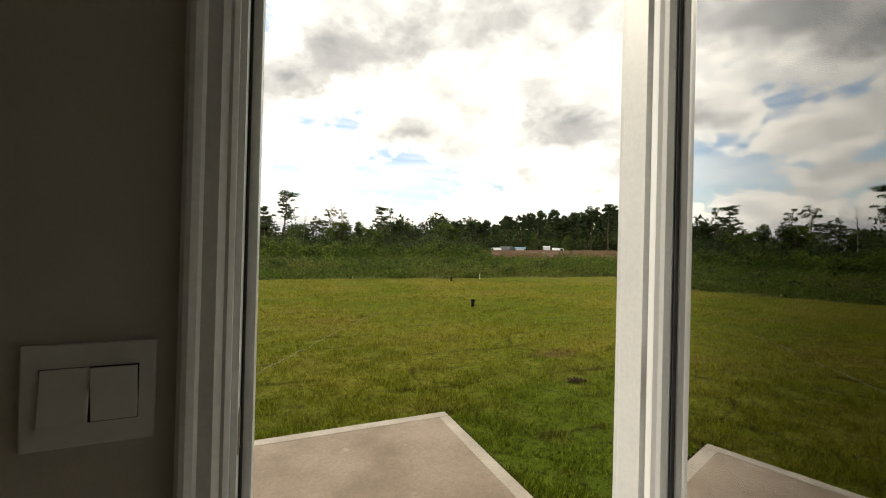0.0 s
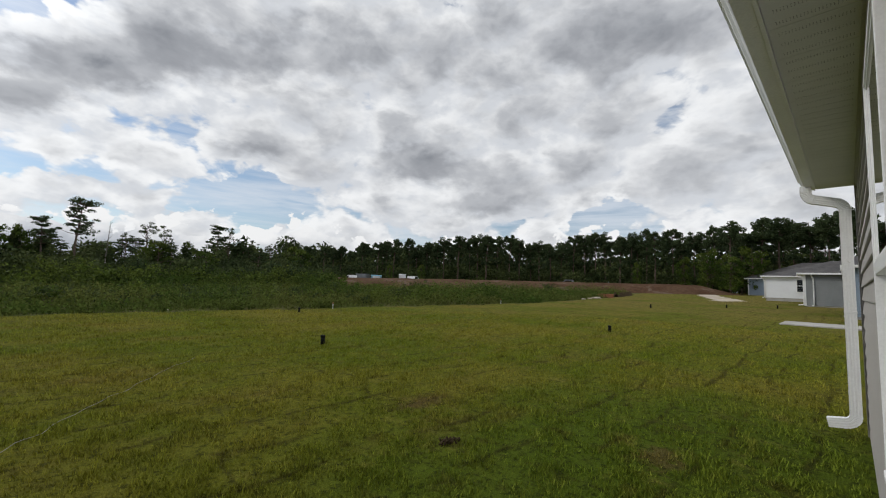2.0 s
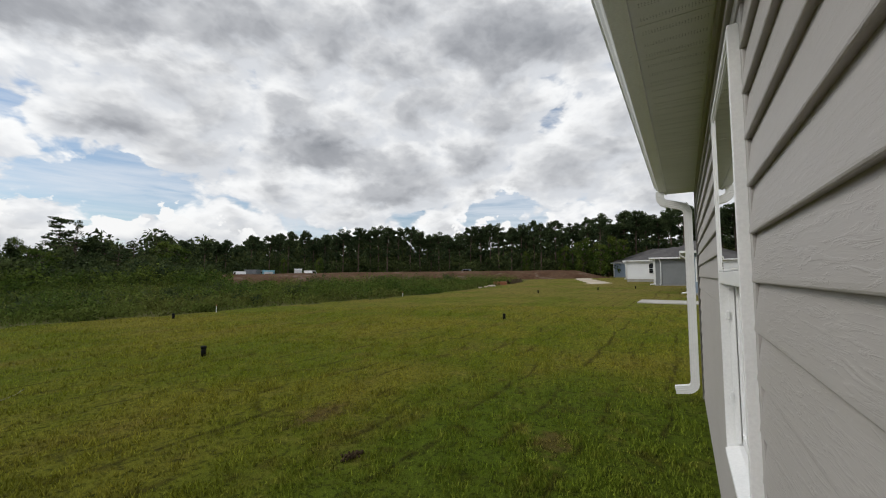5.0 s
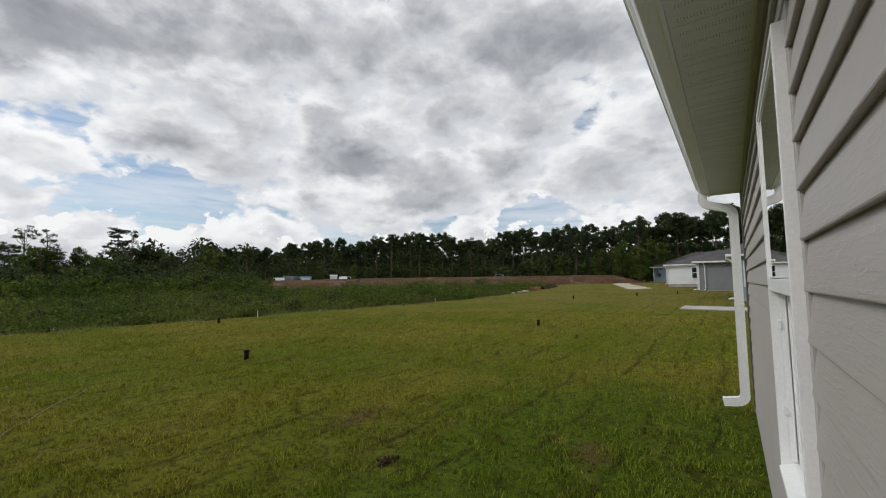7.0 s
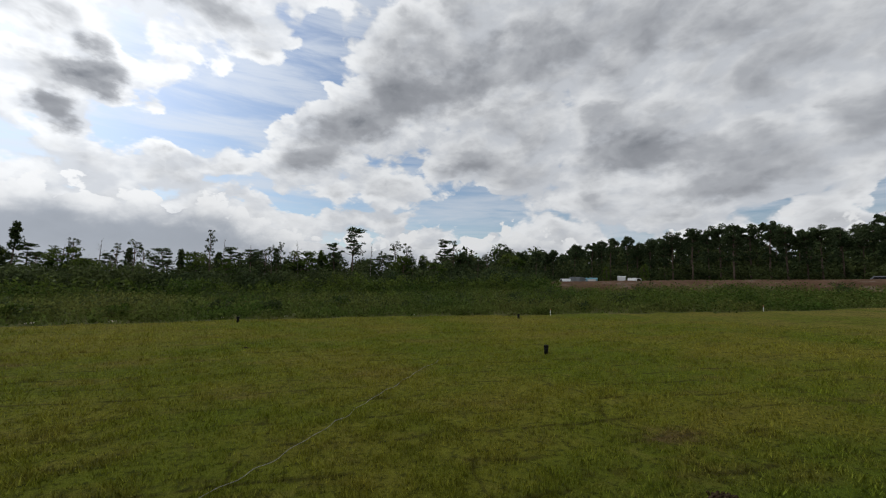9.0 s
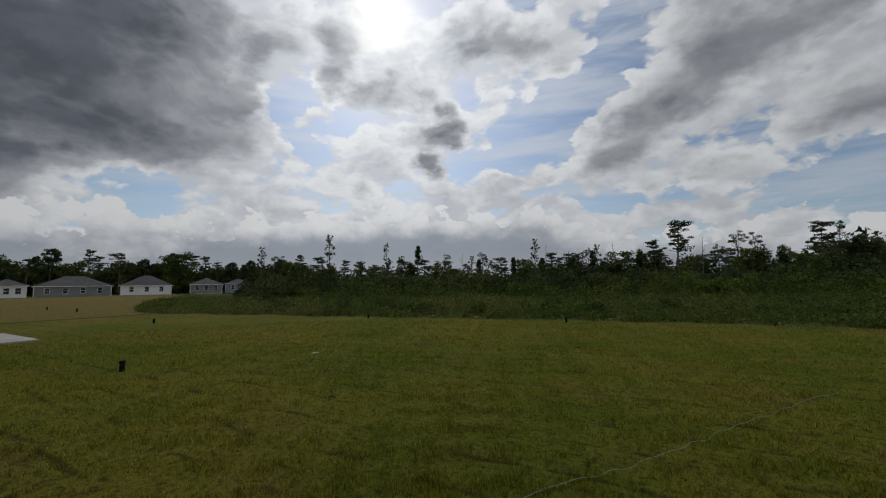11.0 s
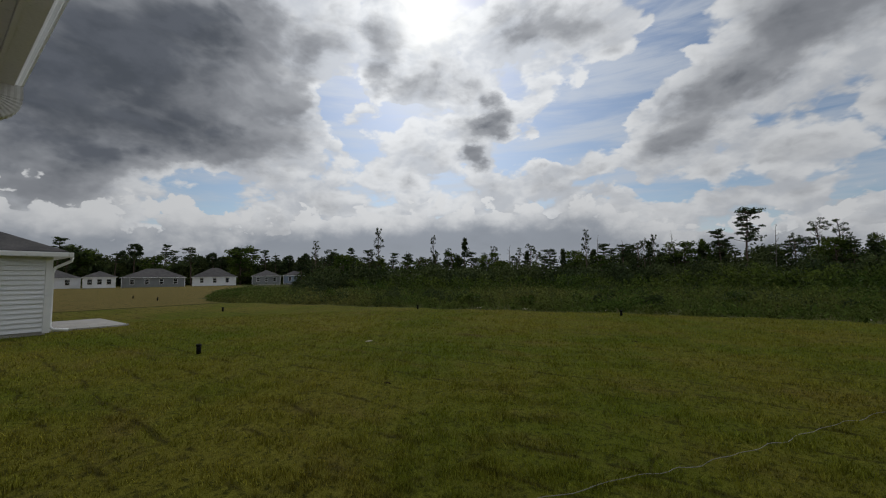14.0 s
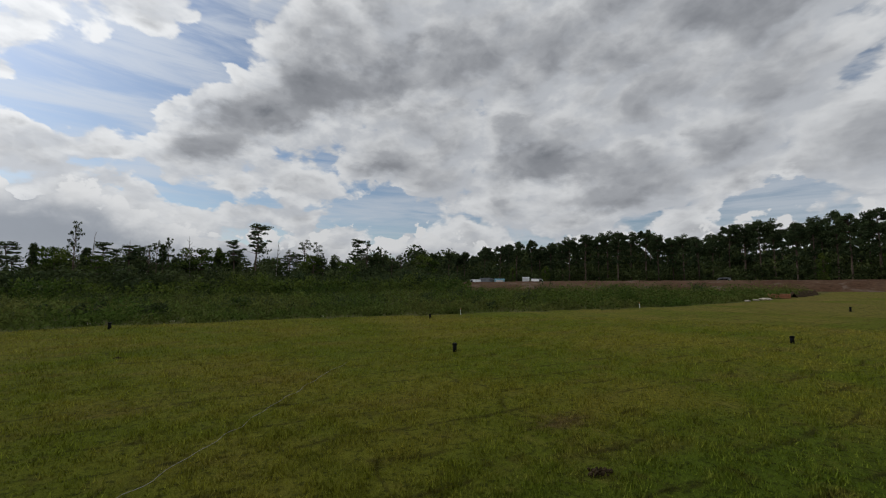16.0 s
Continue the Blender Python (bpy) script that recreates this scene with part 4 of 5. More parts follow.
# ---------------------------------------------------------------- neighbouring houses
def hip_roof(x0, x1, y0, y1, z, pitch, over, gable=""):
    """A hip roof as a closed solid with its own thickness; a gable axis leaves two ends upright."""
    x0, x1, y0, y1 = x0 - over, x1 + over, y0 - over, y1 + over
    bm = bmesh.new()
    w, d = x1 - x0, y1 - y0
    half = min(w, d) / 2
    top = z + half * pitch
    if gable == "x":
        half, top = 0.0, z + d / 2 * pitch
    ridge = [(x0 + half, (y0 + y1) / 2, top), (x1 - half, (y0 + y1) / 2, top)] if w >= d or gable == "x" else [((x0 + x1) / 2, y0 + half, top), ((x0 + x1) / 2, y1 - half, top)]
    low = [bm.verts.new((a, b, z - 0.06)) for a, b in ((x0, y0), (x1, y0), (x1, y1), (x0, y1))]
    eave = [bm.verts.new((a, b, z)) for a, b in ((x0, y0), (x1, y0), (x1, y1), (x0, y1))]
    r = [bm.verts.new(p) for p in ridge]
    bm.faces.new(low[::-1])
    for i in range(4):
        bm.faces.new((low[i], low[(i + 1) % 4], eave[(i + 1) % 4], eave[i]))
    if w >= d or gable == "x":
        for q in ((eave[0], eave[1], r[1], r[0]), (eave[2], eave[3], r[0], r[1]), (eave[1], eave[2], r[1]), (eave[3], eave[0], r[0])):
            bm.faces.new(q)
    else:
        for q in ((eave[1], eave[2], r[1], r[0]), (eave[3], eave[0], r[0], r[1]), (eave[0], eave[1], r[0]), (eave[2], eave[3], r[1])):
            bm.faces.new(q)
    return bm


def lap_wall(bm, a, b, z0, z1, out, course=0.127):
    """Lapped courses on a straight wall from a to b; out is the way it faces."""
    z = z0
    while z < z1 - 0.01:
        t = min(z + course, z1)
        p = [(0.046, z), (0.046, z + 0.010), (0.006, t), (0.0, t), (0.0, z)]
        ring = [[bm.verts.new((q[0] + out[0] * o, q[1] + out[1] * o, h)) for o, h in p] for q in (a, b)]
        n = len(p)
        for i in range(n):
            bm.faces.new((ring[0][i], ring[0][(i + 1) % n], ring[1][(i + 1) % n], ring[1][i]))
        bm.faces.new(ring[0][::-1])
        bm.faces.new(ring[1])
        z = t


def house(label, x0, x1, y0, y1, z, height, material, side=None, windows=(), pitch=0.45, over=0.30, gable="", spouts=()):
    """A one-storey house: lapped walls, hip or gable roof, fascia gutter, windows and downspouts."""
    h = base("house")
    h.matrix_basis = pose(0, 0, z)
    tagged(h, label, "house", group="neighbouring houses")
    for a, b, out in (((x0, y1), (x1, y1), (0, 1)), ((x1, y0), (x1, y1), (1, 0)), ((x0, y0), (x0, y1), (-1, 0)), ((x0, y0), (x1, y0), (0, -1))):
        bm = bmesh.new()
        lap_wall(bm, a, b, 0.10, height, out, 0.127 if abs(x0) < 60 and abs(x1) < 60 else 0.254)
        tagged(part("lap_siding", bm, side if side is not None and out[0] != 0 else material, h), kind="stuff")
    part("house_core", boxed(x0 + 0.001, x1 - 0.001, y0 + 0.001, y1 - 0.001, -0.3, height), CONCRETE_FAR, h, "pale concrete footing")
    part("roof", hip_roof(x0, x1, y0, y1, height + 0.15, pitch, over, gable), SHINGLE, h, "charcoal asphalt shingles")
    o = over - 0.02
    bm = bmesh.new()
    box(bm, x0 - o, x1 + o, y0 - o, y1 + o, height - 0.0, height + 0.02)
    part("soffit", bm, SOFFIT, h)
    for b in ((x0 - over - 0.1, x1 + over + 0.1, y1 + over, y1 + over + 0.1), (x0 - over - 0.1, x1 + over + 0.1, y0 - over - 0.1, y0 - over), (x0 - over - 0.1, x0 - over, y0 - over, y1 + over), (x1 + over, x1 + over + 0.1, y0 - over, y1 + over)):
        part("gutter", boxed(*b, height - 0.01, height + 0.12, 0.02), ALUMINIUM, h)
    for cx in (x0, x1):
        for cy in (y0, y1):
            part("corner_post", boxed(cx - 0.07, cx + 0.07, cy - 0.07, cy + 0.07, 0.05, height - 0.01), WHITE, h)
    for (wx, wy, face, zz, ww, hh) in windows:
        win = base("window", wx, wy, zz, {"n": 0, "w": 90, "e": -90}[face])
        win.parent = h
        part("frame", box(box(box(box(boxed(-ww / 2, -ww / 2 + 0.07, 0.0, 0.06, 0, hh), ww / 2 - 0.07, ww / 2, 0.0, 0.06, 0, hh), -ww / 2 + 0.07, ww / 2 - 0.07, 0.0, 0.06, 0, 0.07), -ww / 2 + 0.07, ww / 2 - 0.07, 0.0, 0.06, hh - 0.07, hh),
                              -ww / 2 + 0.07, ww / 2 - 0.07, 0.0, 0.05, hh / 2 - 0.03, hh / 2 + 0.03), WHITE, win)
        part("pane", boxed(-ww / 2 + 0.05, ww / 2 - 0.05, 0.018, 0.026, 0.05, hh - 0.05), DARK_PANE, win, "dark reflecting glass")
    for sx, sy, ox, oy in spouts:
        bm = bmesh.new()
        tube(bm, [(sx + ox, sy + oy, height + 0.0), (sx + ox, sy + oy, height - 0.10), (sx + ox * 0.15, sy + oy * 0.15, height - 0.30), (sx, sy, height - 0.42), (sx, sy, 0.22), (sx + ox * 0.2, sy + oy * 0.2, 0.12), (sx + ox, sy + oy, 0.08)], 0.045, 8)
        part("downspout", bm, ALUMINIUM, h)
    return h


DARK_PANE = surface("dark window glass", (0.015, 0.017, 0.02), (0.02, 0.022, 0.026), 1.0, 0.06, spread=0.02, spec=0.8)
house("white sided house with a dark hip roof behind a small patio", -25.0, -15.25, -11.0, 2.25, 0.0, 2.13, VINYL_WHITE, pitch=0.46, over=0.33, spouts=((-15.30, 2.33, 0.05, 0.38),))
tagged(mesh_object("neighbour_patio", boxed(-19.2, -15.85, 2.27, 4.25, -0.1, 0.05, 0.01), CONCRETE_FAR), "pale concrete patio behind the white house", "patio", kind="structure")
house("pale blue sided house with white gutters", 27.3, 36.5, -12.0, -0.08, 0.34, 2.42, VINYL_BLUE, windows=((27.28, -0.85, "w", 0.75, 0.8, 1.45), (30.0, -0.06, "n", 0.8, 0.9, 1.4)), over=0.30, spouts=((27.22, -0.02, -0.02, 0.30),))
tagged(mesh_object("neighbour_patio", boxed(20.3, 22.6, -0.4, 2.0, 0.0, 0.25, 0.01), CONCRETE_FAR), "pale concrete patio pad in the lawn", "patio", kind="structure")
house("dark grey sided house with white trim", 41.2, 51.0, -10.0, 2.40, 0.54, 2.42, VINYL_GREY, over=0.32, spouts=((41.15, 2.46, -0.02, 0.34), (41.12, 1.9, -0.1, 0.1)))
house("white sided house with one dark rear window", 52.5, 62.0, -8.0, 6.00, 0.93, 2.20, VINYL_WHITE, windows=((52.48, 3.35, "w", 0.70, 0.62, 1.3),), pitch=0.34, over=0.3, spouts=((52.4, 6.1, -0.1, 0.2),))
house("blue sided house at the end of the row", 78.0, 90.0, -6.0, 11.0, 1.10, 2.55, VINYL_BLUE, over=0.4, pitch=0.42)


def far_house(label, az0, az1, dist, z, height, depth, material, count, gable="", pitch=0.45):
    """A far house given by the bearings of its two ends."""
    p, q = heading(az0, 0) * dist, heading(az1, 0) * dist
    length = (q - p).length
    wins = [(-length / 2 + length * (i + 0.7) / (count + 0.4), 0.02, "n", 0.85, 0.95, 1.35) for i in range(count)]
    h = house(label, -length / 2, length / 2, -depth, 0.0, 0.0, height, material, windows=wins, gable=gable, pitch=pitch)
    mid = (p + q) / 2
    d = q - p
    h.matrix_basis = pose(mid.x, mid.y, z, 0, 0, math.degrees(math.atan2(d.y, d.x)) + 180)


far_house("far white house with dark windows and grey roof", -84.5, -79.6, 132, -0.6, 2.5, 9, VINYL_WHITE, 3)
far_house("far grey and white house with grey hip roof", -79.4, -76.7, 126, -0.5, 2.6, 8, VINYL_WHITE, 3)
far_house("far grey house with hip roof and small windows", -76.2, -70.2, 128, -0.6, 2.5, 10, VINYL_GREY, 4)
far_house("far white house with steep gable roof", -69.4, -64.7, 128, -0.5, 2.4, 9, VINYL_WHITE, 3, "", 0.55)
far_house("far grey house half hidden by scrub", -62.8, -59.4, 135, -0.4, 2.5, 9, VINYL_GREY, 3)
far_house("far blue grey house half hidden by scrub", -59.0, -56.2, 140, -0.3, 2.5, 9, VINYL_BLUE, 2)


# ---------------------------------------------------------------- trees and scrub
def leaf_quads(centres, radii, per, size, rng, squash=0.8):
    """Leaf clusters: small upright or tilted four-sided blades scattered in soft balls."""
    centres, radii = np.asarray(centres, float), np.asarray(radii, float)
    c = np.repeat(centres, per, 0)
    r = np.repeat(radii, per)
    n = len(c)
    v = rng.normal(size=(n, 3))
    v /= np.linalg.norm(v, axis=1)[:, None]
    p = c + v * (r * rng.random(n) ** 0.45)[:, None] * np.array([1, 1, squash])
    a = rng.normal(size=(n, 3))
    a /= np.linalg.norm(a, axis=1)[:, None]
    b = np.cross(a, rng.normal(size=(n, 3)))
    b /= np.linalg.norm(b, axis=1)[:, None]
    s = (size * rng.uniform(0.55, 1.35, n))[:, None]
    q = np.stack([p - a * s, p - b * s * 0.45, p + a * s, p + b * s * 0.45], 1)
    return q.reshape(-1, 3)


def leaves(name, quads, material, parent=None):
    return quick_mesh(name, quads, np.arange(len(quads)).reshape(-1, 4), material, parent)


def limb(bm, a, b, r0, r1, rng, bend=0.12, steps=4, sides=5):
    a, b = Vector(a), Vector(b)
    length = (b - a).length
    pts, rad = [], []
    for i in range(steps + 1):
        f = i / steps
        off = Vector((rng.uniform(-1, 1), rng.uniform(-1, 1), rng.uniform(-0.4, 0.4))) * bend * length * math.sin(math.pi * f) * 0.5
        pts.append(a.lerp(b, f) + off)
        rad.append(r0 + (r1 - r0) * f)
    tube(bm, pts, rad, sides, caps=False)


def tree(kind, seed):
    """One tree, ten metres high, with a tapered trunk, limbs and a ragged crown."""
    rng, nr = random.Random(seed), np.random.default_rng(seed)
    t = base("tree")
    wood = bmesh.new()
    H = 10.0
    lean = rng.uniform(-0.35, 0.35), rng.uniform(-0.35, 0.35)
    at = lambda f: Vector((lean[0] * f * f, lean[1] * f * f, H * f))
    tube(wood, [at(f) + Vector((rng.uniform(-0.05, 0.05), rng.uniform(-0.05, 0.05), 0)) for f in (0.0, 0.15, 0.3, 0.45, 0.6, 0.75, 0.9, 0.985)],
         [r * (0.75 if kind in ("slim", "snag") else 1.0) for r in (0.17, 0.135, 0.12, 0.105, 0.085, 0.065, 0.035, 0.012)], 7)
    cs, rs, size, per, squash, mat, label = [], [], 0.17, 60, 0.75, NEEDLE, ""
    if kind == "pine":           # tall bare trunk, rounded clumpy head
        label = "tall pine with a bare trunk and clumped dark crown"
        for i in range(40):
            f, a = rng.uniform(0.70, 0.965), rng.uniform(0, 6.283)
            dome = math.sqrt(max(0.04, 1 - ((f - 0.80) / 0.20) ** 2))
            if i % 5 == 0:
                f, dome = rng.uniform(0.42, 0.70), 0.8
            reach = 1.45 * dome * rng.uniform(0.3, 1.0)
            p = at(f) + Vector((math.cos(a) * reach, math.sin(a) * reach, rng.uniform(-0.1, 0.25)))
            limb(wood, at(f - 0.04), p, 0.035, 0.01, rng)
            cs.append(p), rs.append(rng.uniform(0.34, 0.62))
        per, size, squash = 110, 0.14, 0.7
    elif kind == "layered":      # flat, wide tiers with sky between them
        label = "flat-topped tree with open horizontal tiers of foliage"
        for k in range(rng.choice((5, 6, 7))):
            f = 0.60 + 0.385 * (k + rng.uniform(0.1, 0.9)) / 6.5
            f = min(f, 0.985)
            reach = (2.1 - 1.0 * (f - 0.6) / 0.4) * rng.uniform(0.6, 1.15)
            side = rng.uniform(0, 6.283)
            for i in range(8):
                a = side + rng.gauss(0, 1.3)
                d = reach * rng.uniform(0.25, 1.0)
                p = at(f) + Vector((math.cos(a) * d, math.sin(a) * d, 0.16 * d + rng.uniform(-0.22, 0.22)))
                limb(wood, at(f - 0.03), p, 0.04, 0.01, rng, 0.2)
                cs.append(p), rs.append(rng.uniform(0.26, 0.56))
        per, size, squash = 46, 0.12, 0.42
    elif kind == "sparse":       # open crown of scattered clumps on visible limbs
        label = "thin open tree with scattered clumps of leaves"
        for i in range(26):
            f = rng.uniform(0.42, 0.96)
            a = rng.uniform(0, 6.283)
            d = rng.uniform(0.4, 1.0) * (2.3 * (1.12 - f) + 0.45)
            p = at(f) + Vector((math.cos(a) * d, math.sin(a) * d, 0.35 + 0.3 * d))
            p.z = min(p.z, H)
            limb(wood, at(f - 0.05), p, 0.045, 0.012, rng, 0.2)
            cs.append(p), rs.append(rng.uniform(0.26, 0.50))
        per, size, squash, mat = 40, 0.13, 0.7, LEAF_DARK
    elif kind == "slim":         # narrow upright leafy tree
        label = "slender upright tree with ragged leafy sides"
        for i in range(34):
            f = rng.uniform(0.25, 0.985)
            a = rng.uniform(0, 6.283)
            d = rng.uniform(0.2, 1.0) * (1.5 * (1.1 - f) + 0.32)
            p = at(f) + Vector((math.cos(a) * d, math.sin(a) * d, 0.1))
            limb(wood, at(f - 0.02), p, 0.025, 0.008, rng)
            cs.append(p), rs.append(rng.uniform(0.22, 0.46))
        per, size, mat = 40, 0.13, LEAF_DARK
    elif kind == "cone":         # conical tree, dense to the ground
        label = "dense conical dark tree"
        for i in range(46):
            f = 0.10 + 0.87 * rng.random()
            a = rng.uniform(0, 6.283)
            d = rng.uniform(0.35, 1.0) * 2.2 * (1.02 - f)
            p = at(f) + Vector((math.cos(a) * d, math.sin(a) * d, 0.0))
            limb(wood, at(f), p, 0.03, 0.01, rng)
            cs.append(p), rs.append(rng.uniform(0.35, 0.72))
        per, size, mat = 60, 0.17, LEAF_DARK
    elif kind == "round":        # broad bushy tree
        label = "bushy broadleaf tree with a full uneven crown"
        for i in range(60):
            f = 0.14 + 0.80 * rng.random()
            a = rng.uniform(0, 6.283)
            d = rng.uniform(0.3, 1.0) * 3.1 * math.sqrt(max(0.05, math.sin(math.pi * min(0.97, f * 0.85 + 0.1))))
            p = at(f) + Vector((math.cos(a) * d, math.sin(a) * d, 0.0))
            limb(wood, at(max(0.1, f - 0.12)), p, 0.05, 0.012, rng)
            cs.append(p), rs.append(rng.uniform(0.55, 1.05))
        per, size, mat = 62, 0.22, LEAF
    else:                        # bare dead stem
        label = "bare dead tree stem with short broken branches"
        for i in range(11):
            f = rng.uniform(0.4, 0.97)
            a = rng.uniform(0, 6.283)
            d = rng.uniform(0.25, 0.9)
            limb(wood, at(f), at(f) + Vector((math.cos(a) * d, math.sin(a) * d, rng.uniform(0.2, 0.7))), 0.03, 0.008, rng, 0.3)
        mat = DEADWOOD
    part("trunk", wood, DEADWOOD if kind == "snag" else BARK, t)
    if cs:
        leaves("crown", leaf_quads([tuple(c) for c in cs], rs, per, size, nr, squash), mat, t)
    return tagged(t, label, "tree", group="trees beyond the lawn")


STOCK, USED = {}, set()


def plant(kind, az, el, dist, variant=0, wide=1.0):
    """A tree whose top stands at that bearing and height in degrees, seen from the door."""
    x, y = 0.1 + dist * math.sin(radians(az)), 0.15 + dist * math.cos(radians(az))
    z = float(gz(x, y)) - 0.1
    s = (1.47 + dist * math.tan(radians(el)) - z) / 10.0
    key = (kind, variant)
    turn = (az * 37.0 + variant * 60) % 360
    m = Matrix.LocRotScale((x, y, z), Euler((0, 0, radians(turn))), (s * wide, s * wide, s))
    if key not in STOCK:
        STOCK[key] = tree(kind, 100 + 7 * variant + sum(map(ord, kind)))
    if key not in USED:
        USED.add(key)
        STOCK[key].matrix_basis = m
        return STOCK[key]
    src = STOCK[key]
    keep = src.matrix_basis.copy()
    src.matrix_basis = Matrix.Identity(4)
    ob = copy_thing(src, m)
    src.matrix_basis = keep
    return ob


def woods():
    rng = random.Random(21)
    # named tops along the near wood
    for kind, az, el, d, v, w in (
        ("sparse", -16.9, 6.1, 52, 0, 0.7), ("layered", -12.3, 4.7, 55, 0, 1.35), ("sparse", -8.6, 5.0, 55, 1, 0.6), ("snag", -6.4, 5.6, 56, 0, 1.0), ("round", -3.2, 4.4, 56, 0, 0.6),
        ("layered", 0.8, 7.3, 55, 1, 1.15), ("layered", -1.6, 5.2, 56, 2, 1.2), ("sparse", 7.0, 5.6, 60, 2, 1.1), ("sparse", 8.6, 5.4, 60, 0, 1.0), ("round", 11.2, 4.2, 62, 1, 0.5), ("layered", 14.0, 6.1, 62, 2, 1.2), ("sparse", 15.4, 5.9, 64, 1, 0.7), ("snag", 3.4, 5.6, 58, 1, 0.9),
        ("layered", 22.4, 5.2, 70, 0, 1.0), ("cone", 16.8, 4.4, 64, 0, 0.8), ("cone", 19.2, 3.6, 66, 1, 0.9),
        ("sparse", -55.0, 5.0, 85, 0, 0.8), ("sparse", -46.3, 6.9, 70, 1, 0.62), ("sparse", -38.4, 5.9, 68, 2, 0.5), ("cone", -33.9, 5.6, 62, 0, 0.9), ("snag", -27.4, 4.3, 60, 2, 1.2), ("sparse", -24.4, 4.4, 60, 2, 1.1),
        ("sparse", -26.0, 3.9, 62, 0, 0.9), ("cone", -20.0, 3.6, 58, 1, 0.9), ("sparse", -29.5, 4.2, 62, 1, 0.8), ("layered", -42.2, 3.9, 70, 0, 1.0), ("layered", -50.0, 4.1, 75, 2, 1.1), ("sparse", -36.2, 4.0, 64, 1, 0.9), ("snag", -15.5, 5.4, 53, 1, 0.9), ("sparse", -9.8, 4.6, 55, 2, 0.6),
    ):
        plant(kind, az, el, d, v, w)
    for i in range(78):
        az = -57 + 82 * (i + rng.random()) / 78
        plant(rng.choice(("round", "round", "layered", "sparse", "layered", "cone")), az, rng.uniform(2.6, 4.4) - (0.5 if az < -20 else 0.0), rng.uniform(52, 68), rng.randrange(3), rng.uniform(1.0, 1.55))
    # the far wood behind the left houses
    for i in range(40):
        az = -97 + 48 * (i + rng.random()) / 40
        plant(rng.choice(("layered", "pine", "pine", "round")), az, rng.uniform(2.8, 4.5) - (0.6 if az > -60 else 0.0), rng.uniform(150, 175), rng.randrange(3), rng.uniform(0.9, 1.4))
    # the pine wood to the right: two ranks
    for i in range(50):
        f = (i + 0.6 * rng.random()) / 50
        az = 20.5 + 74 * f
        el = np.interp(az, [20, 27, 33, 47, 60, 67, 75, 84, 88, 95], [3.6, 4.6, 5.6, 6.9, 7.0, 7.5, 7.7, 8.3, 8.8, 8.6]) + rng.choice((-1.3, -0.7, -0.2, 0.1, 0.3)) + rng.uniform(-0.2, 0.15)
        plant("pine", az, el, rng.uniform(80, 92), rng.randrange(5), rng.uniform(0.85, 1.1))
    for i in range(70):
        az = 18 + 78 * (i + 0.6 * rng.random()) / 70
        el = np.interp(az, [20, 27, 33, 47, 60, 67, 75, 84, 88, 95], [3.0, 4.0, 5.0, 6.1, 6.2, 6.5, 6.7, 7.3, 7.7, 7.7]) + rng.uniform(-0.7, 0.3)
        plant("pine", az, el, rng.uniform(95, 108), rng.randrange(5), rng.uniform(0.8, 1.0))
    for az, el, d, w in ((78.2, 5.2, 78, 0.8), (80.4, 4.6, 76, 0.9), (75.8, 4.2, 80, 0.7), (82.5, 5.4, 80, 0.9), (70.5, 3.6, 80, 0.5), (41.0, 2.6, 78, 0.6), (36.5, 2.4, 76, 0.5)):
        plant("round", az, el, d, 2, w)


woods()


def band(name, label, az0, az1, d0, d1, top, clumps, per, size, material, seed, radius=(0.7, 1.5), low=0.2):
    """Uncountable undergrowth as one mesh: clumps of leaves heaped between two bearings and distances."""
    rng = np.random.default_rng(seed)
    az = np.radians(rng.uniform(az0, az1, clumps))
    d = rng.uniform(d0, d1, clumps)
    x, y = d * np.sin(az), d * np.cos(az)
    wave = 0.78 + 0.22 * np.sin(np.degrees(az) * 0.9 + seed) * np.sin(np.degrees(az) * 0.37)
    z = gz(x, y) + low + (top * wave - low) * rng.random(clumps) ** 0.9
    r = rng.uniform(*radius, clumps)
    ob = leaves(name, leaf_quads(np.stack([x, y, z], -1), r, per, size, rng), material)
    return tagged(ob, label, "undergrowth", kind="stuff")


band("scrub", "dense dark green scrub and saplings at the wood's edge", -56, 27, 46, 56, 3.0, 1500, 34, 0.20, LEAF_DARK, 1)
band("scrub", "dense mid-green thicket of the near wood", -57, -16, 56, 68, 3.6, 900, 44, 0.22, LEAF_DARK, 2, (0.8, 1.5))
band("scrub", "dense dark thicket at the tall end of the near wood", -19, 24, 56, 68, 4.9, 1000, 48, 0.22, LEAF_DARK, 12, (0.8, 1.6))
band("scrub", "sunlit yellow-green saplings before the near wood", -2, 30, 42, 52, 2.6, 300, 44, 0.13, LEAF, 13, (0.5, 1.0))
band("scrub", "lighter green bushes in front of the wood", -50, 30, 40, 50, 1.8, 520, 34, 0.15, LEAF, 3, (0.5, 1.1))
band("shrubs", "low dark shrubs scattered through the weeds", -58, 34, 20, 44, 0.9, 420, 40, 0.07, LEAF_DARK, 14, (0.25, 0.6), 0.1)
band("shrubs", "fresh green shrubs and saplings in the weed field", 6, 52, 22, 46, 1.15, 420, 40, 0.075, LEAF, 15, (0.25, 0.65), 0.1)
band("far_woods", "dark mass of the far wood behind the houses", -112, -46, 158, 188, 10.5, 2600, 30, 0.75, LEAF_DARK, 4, (1.8, 3.4))
band("far_woods", "dark undergrowth among the pines", 16, 100, 92, 116, 8.0, 2000, 30, 0.42, LEAF_DARK, 5, (1.2, 2.4))
band("far_woods", "dark undergrowth closing the far side of the pine wood", 14, 104, 112, 128, 11.5, 1500, 30, 0.6, LEAF_DARK, 6, (1.6, 3.0))
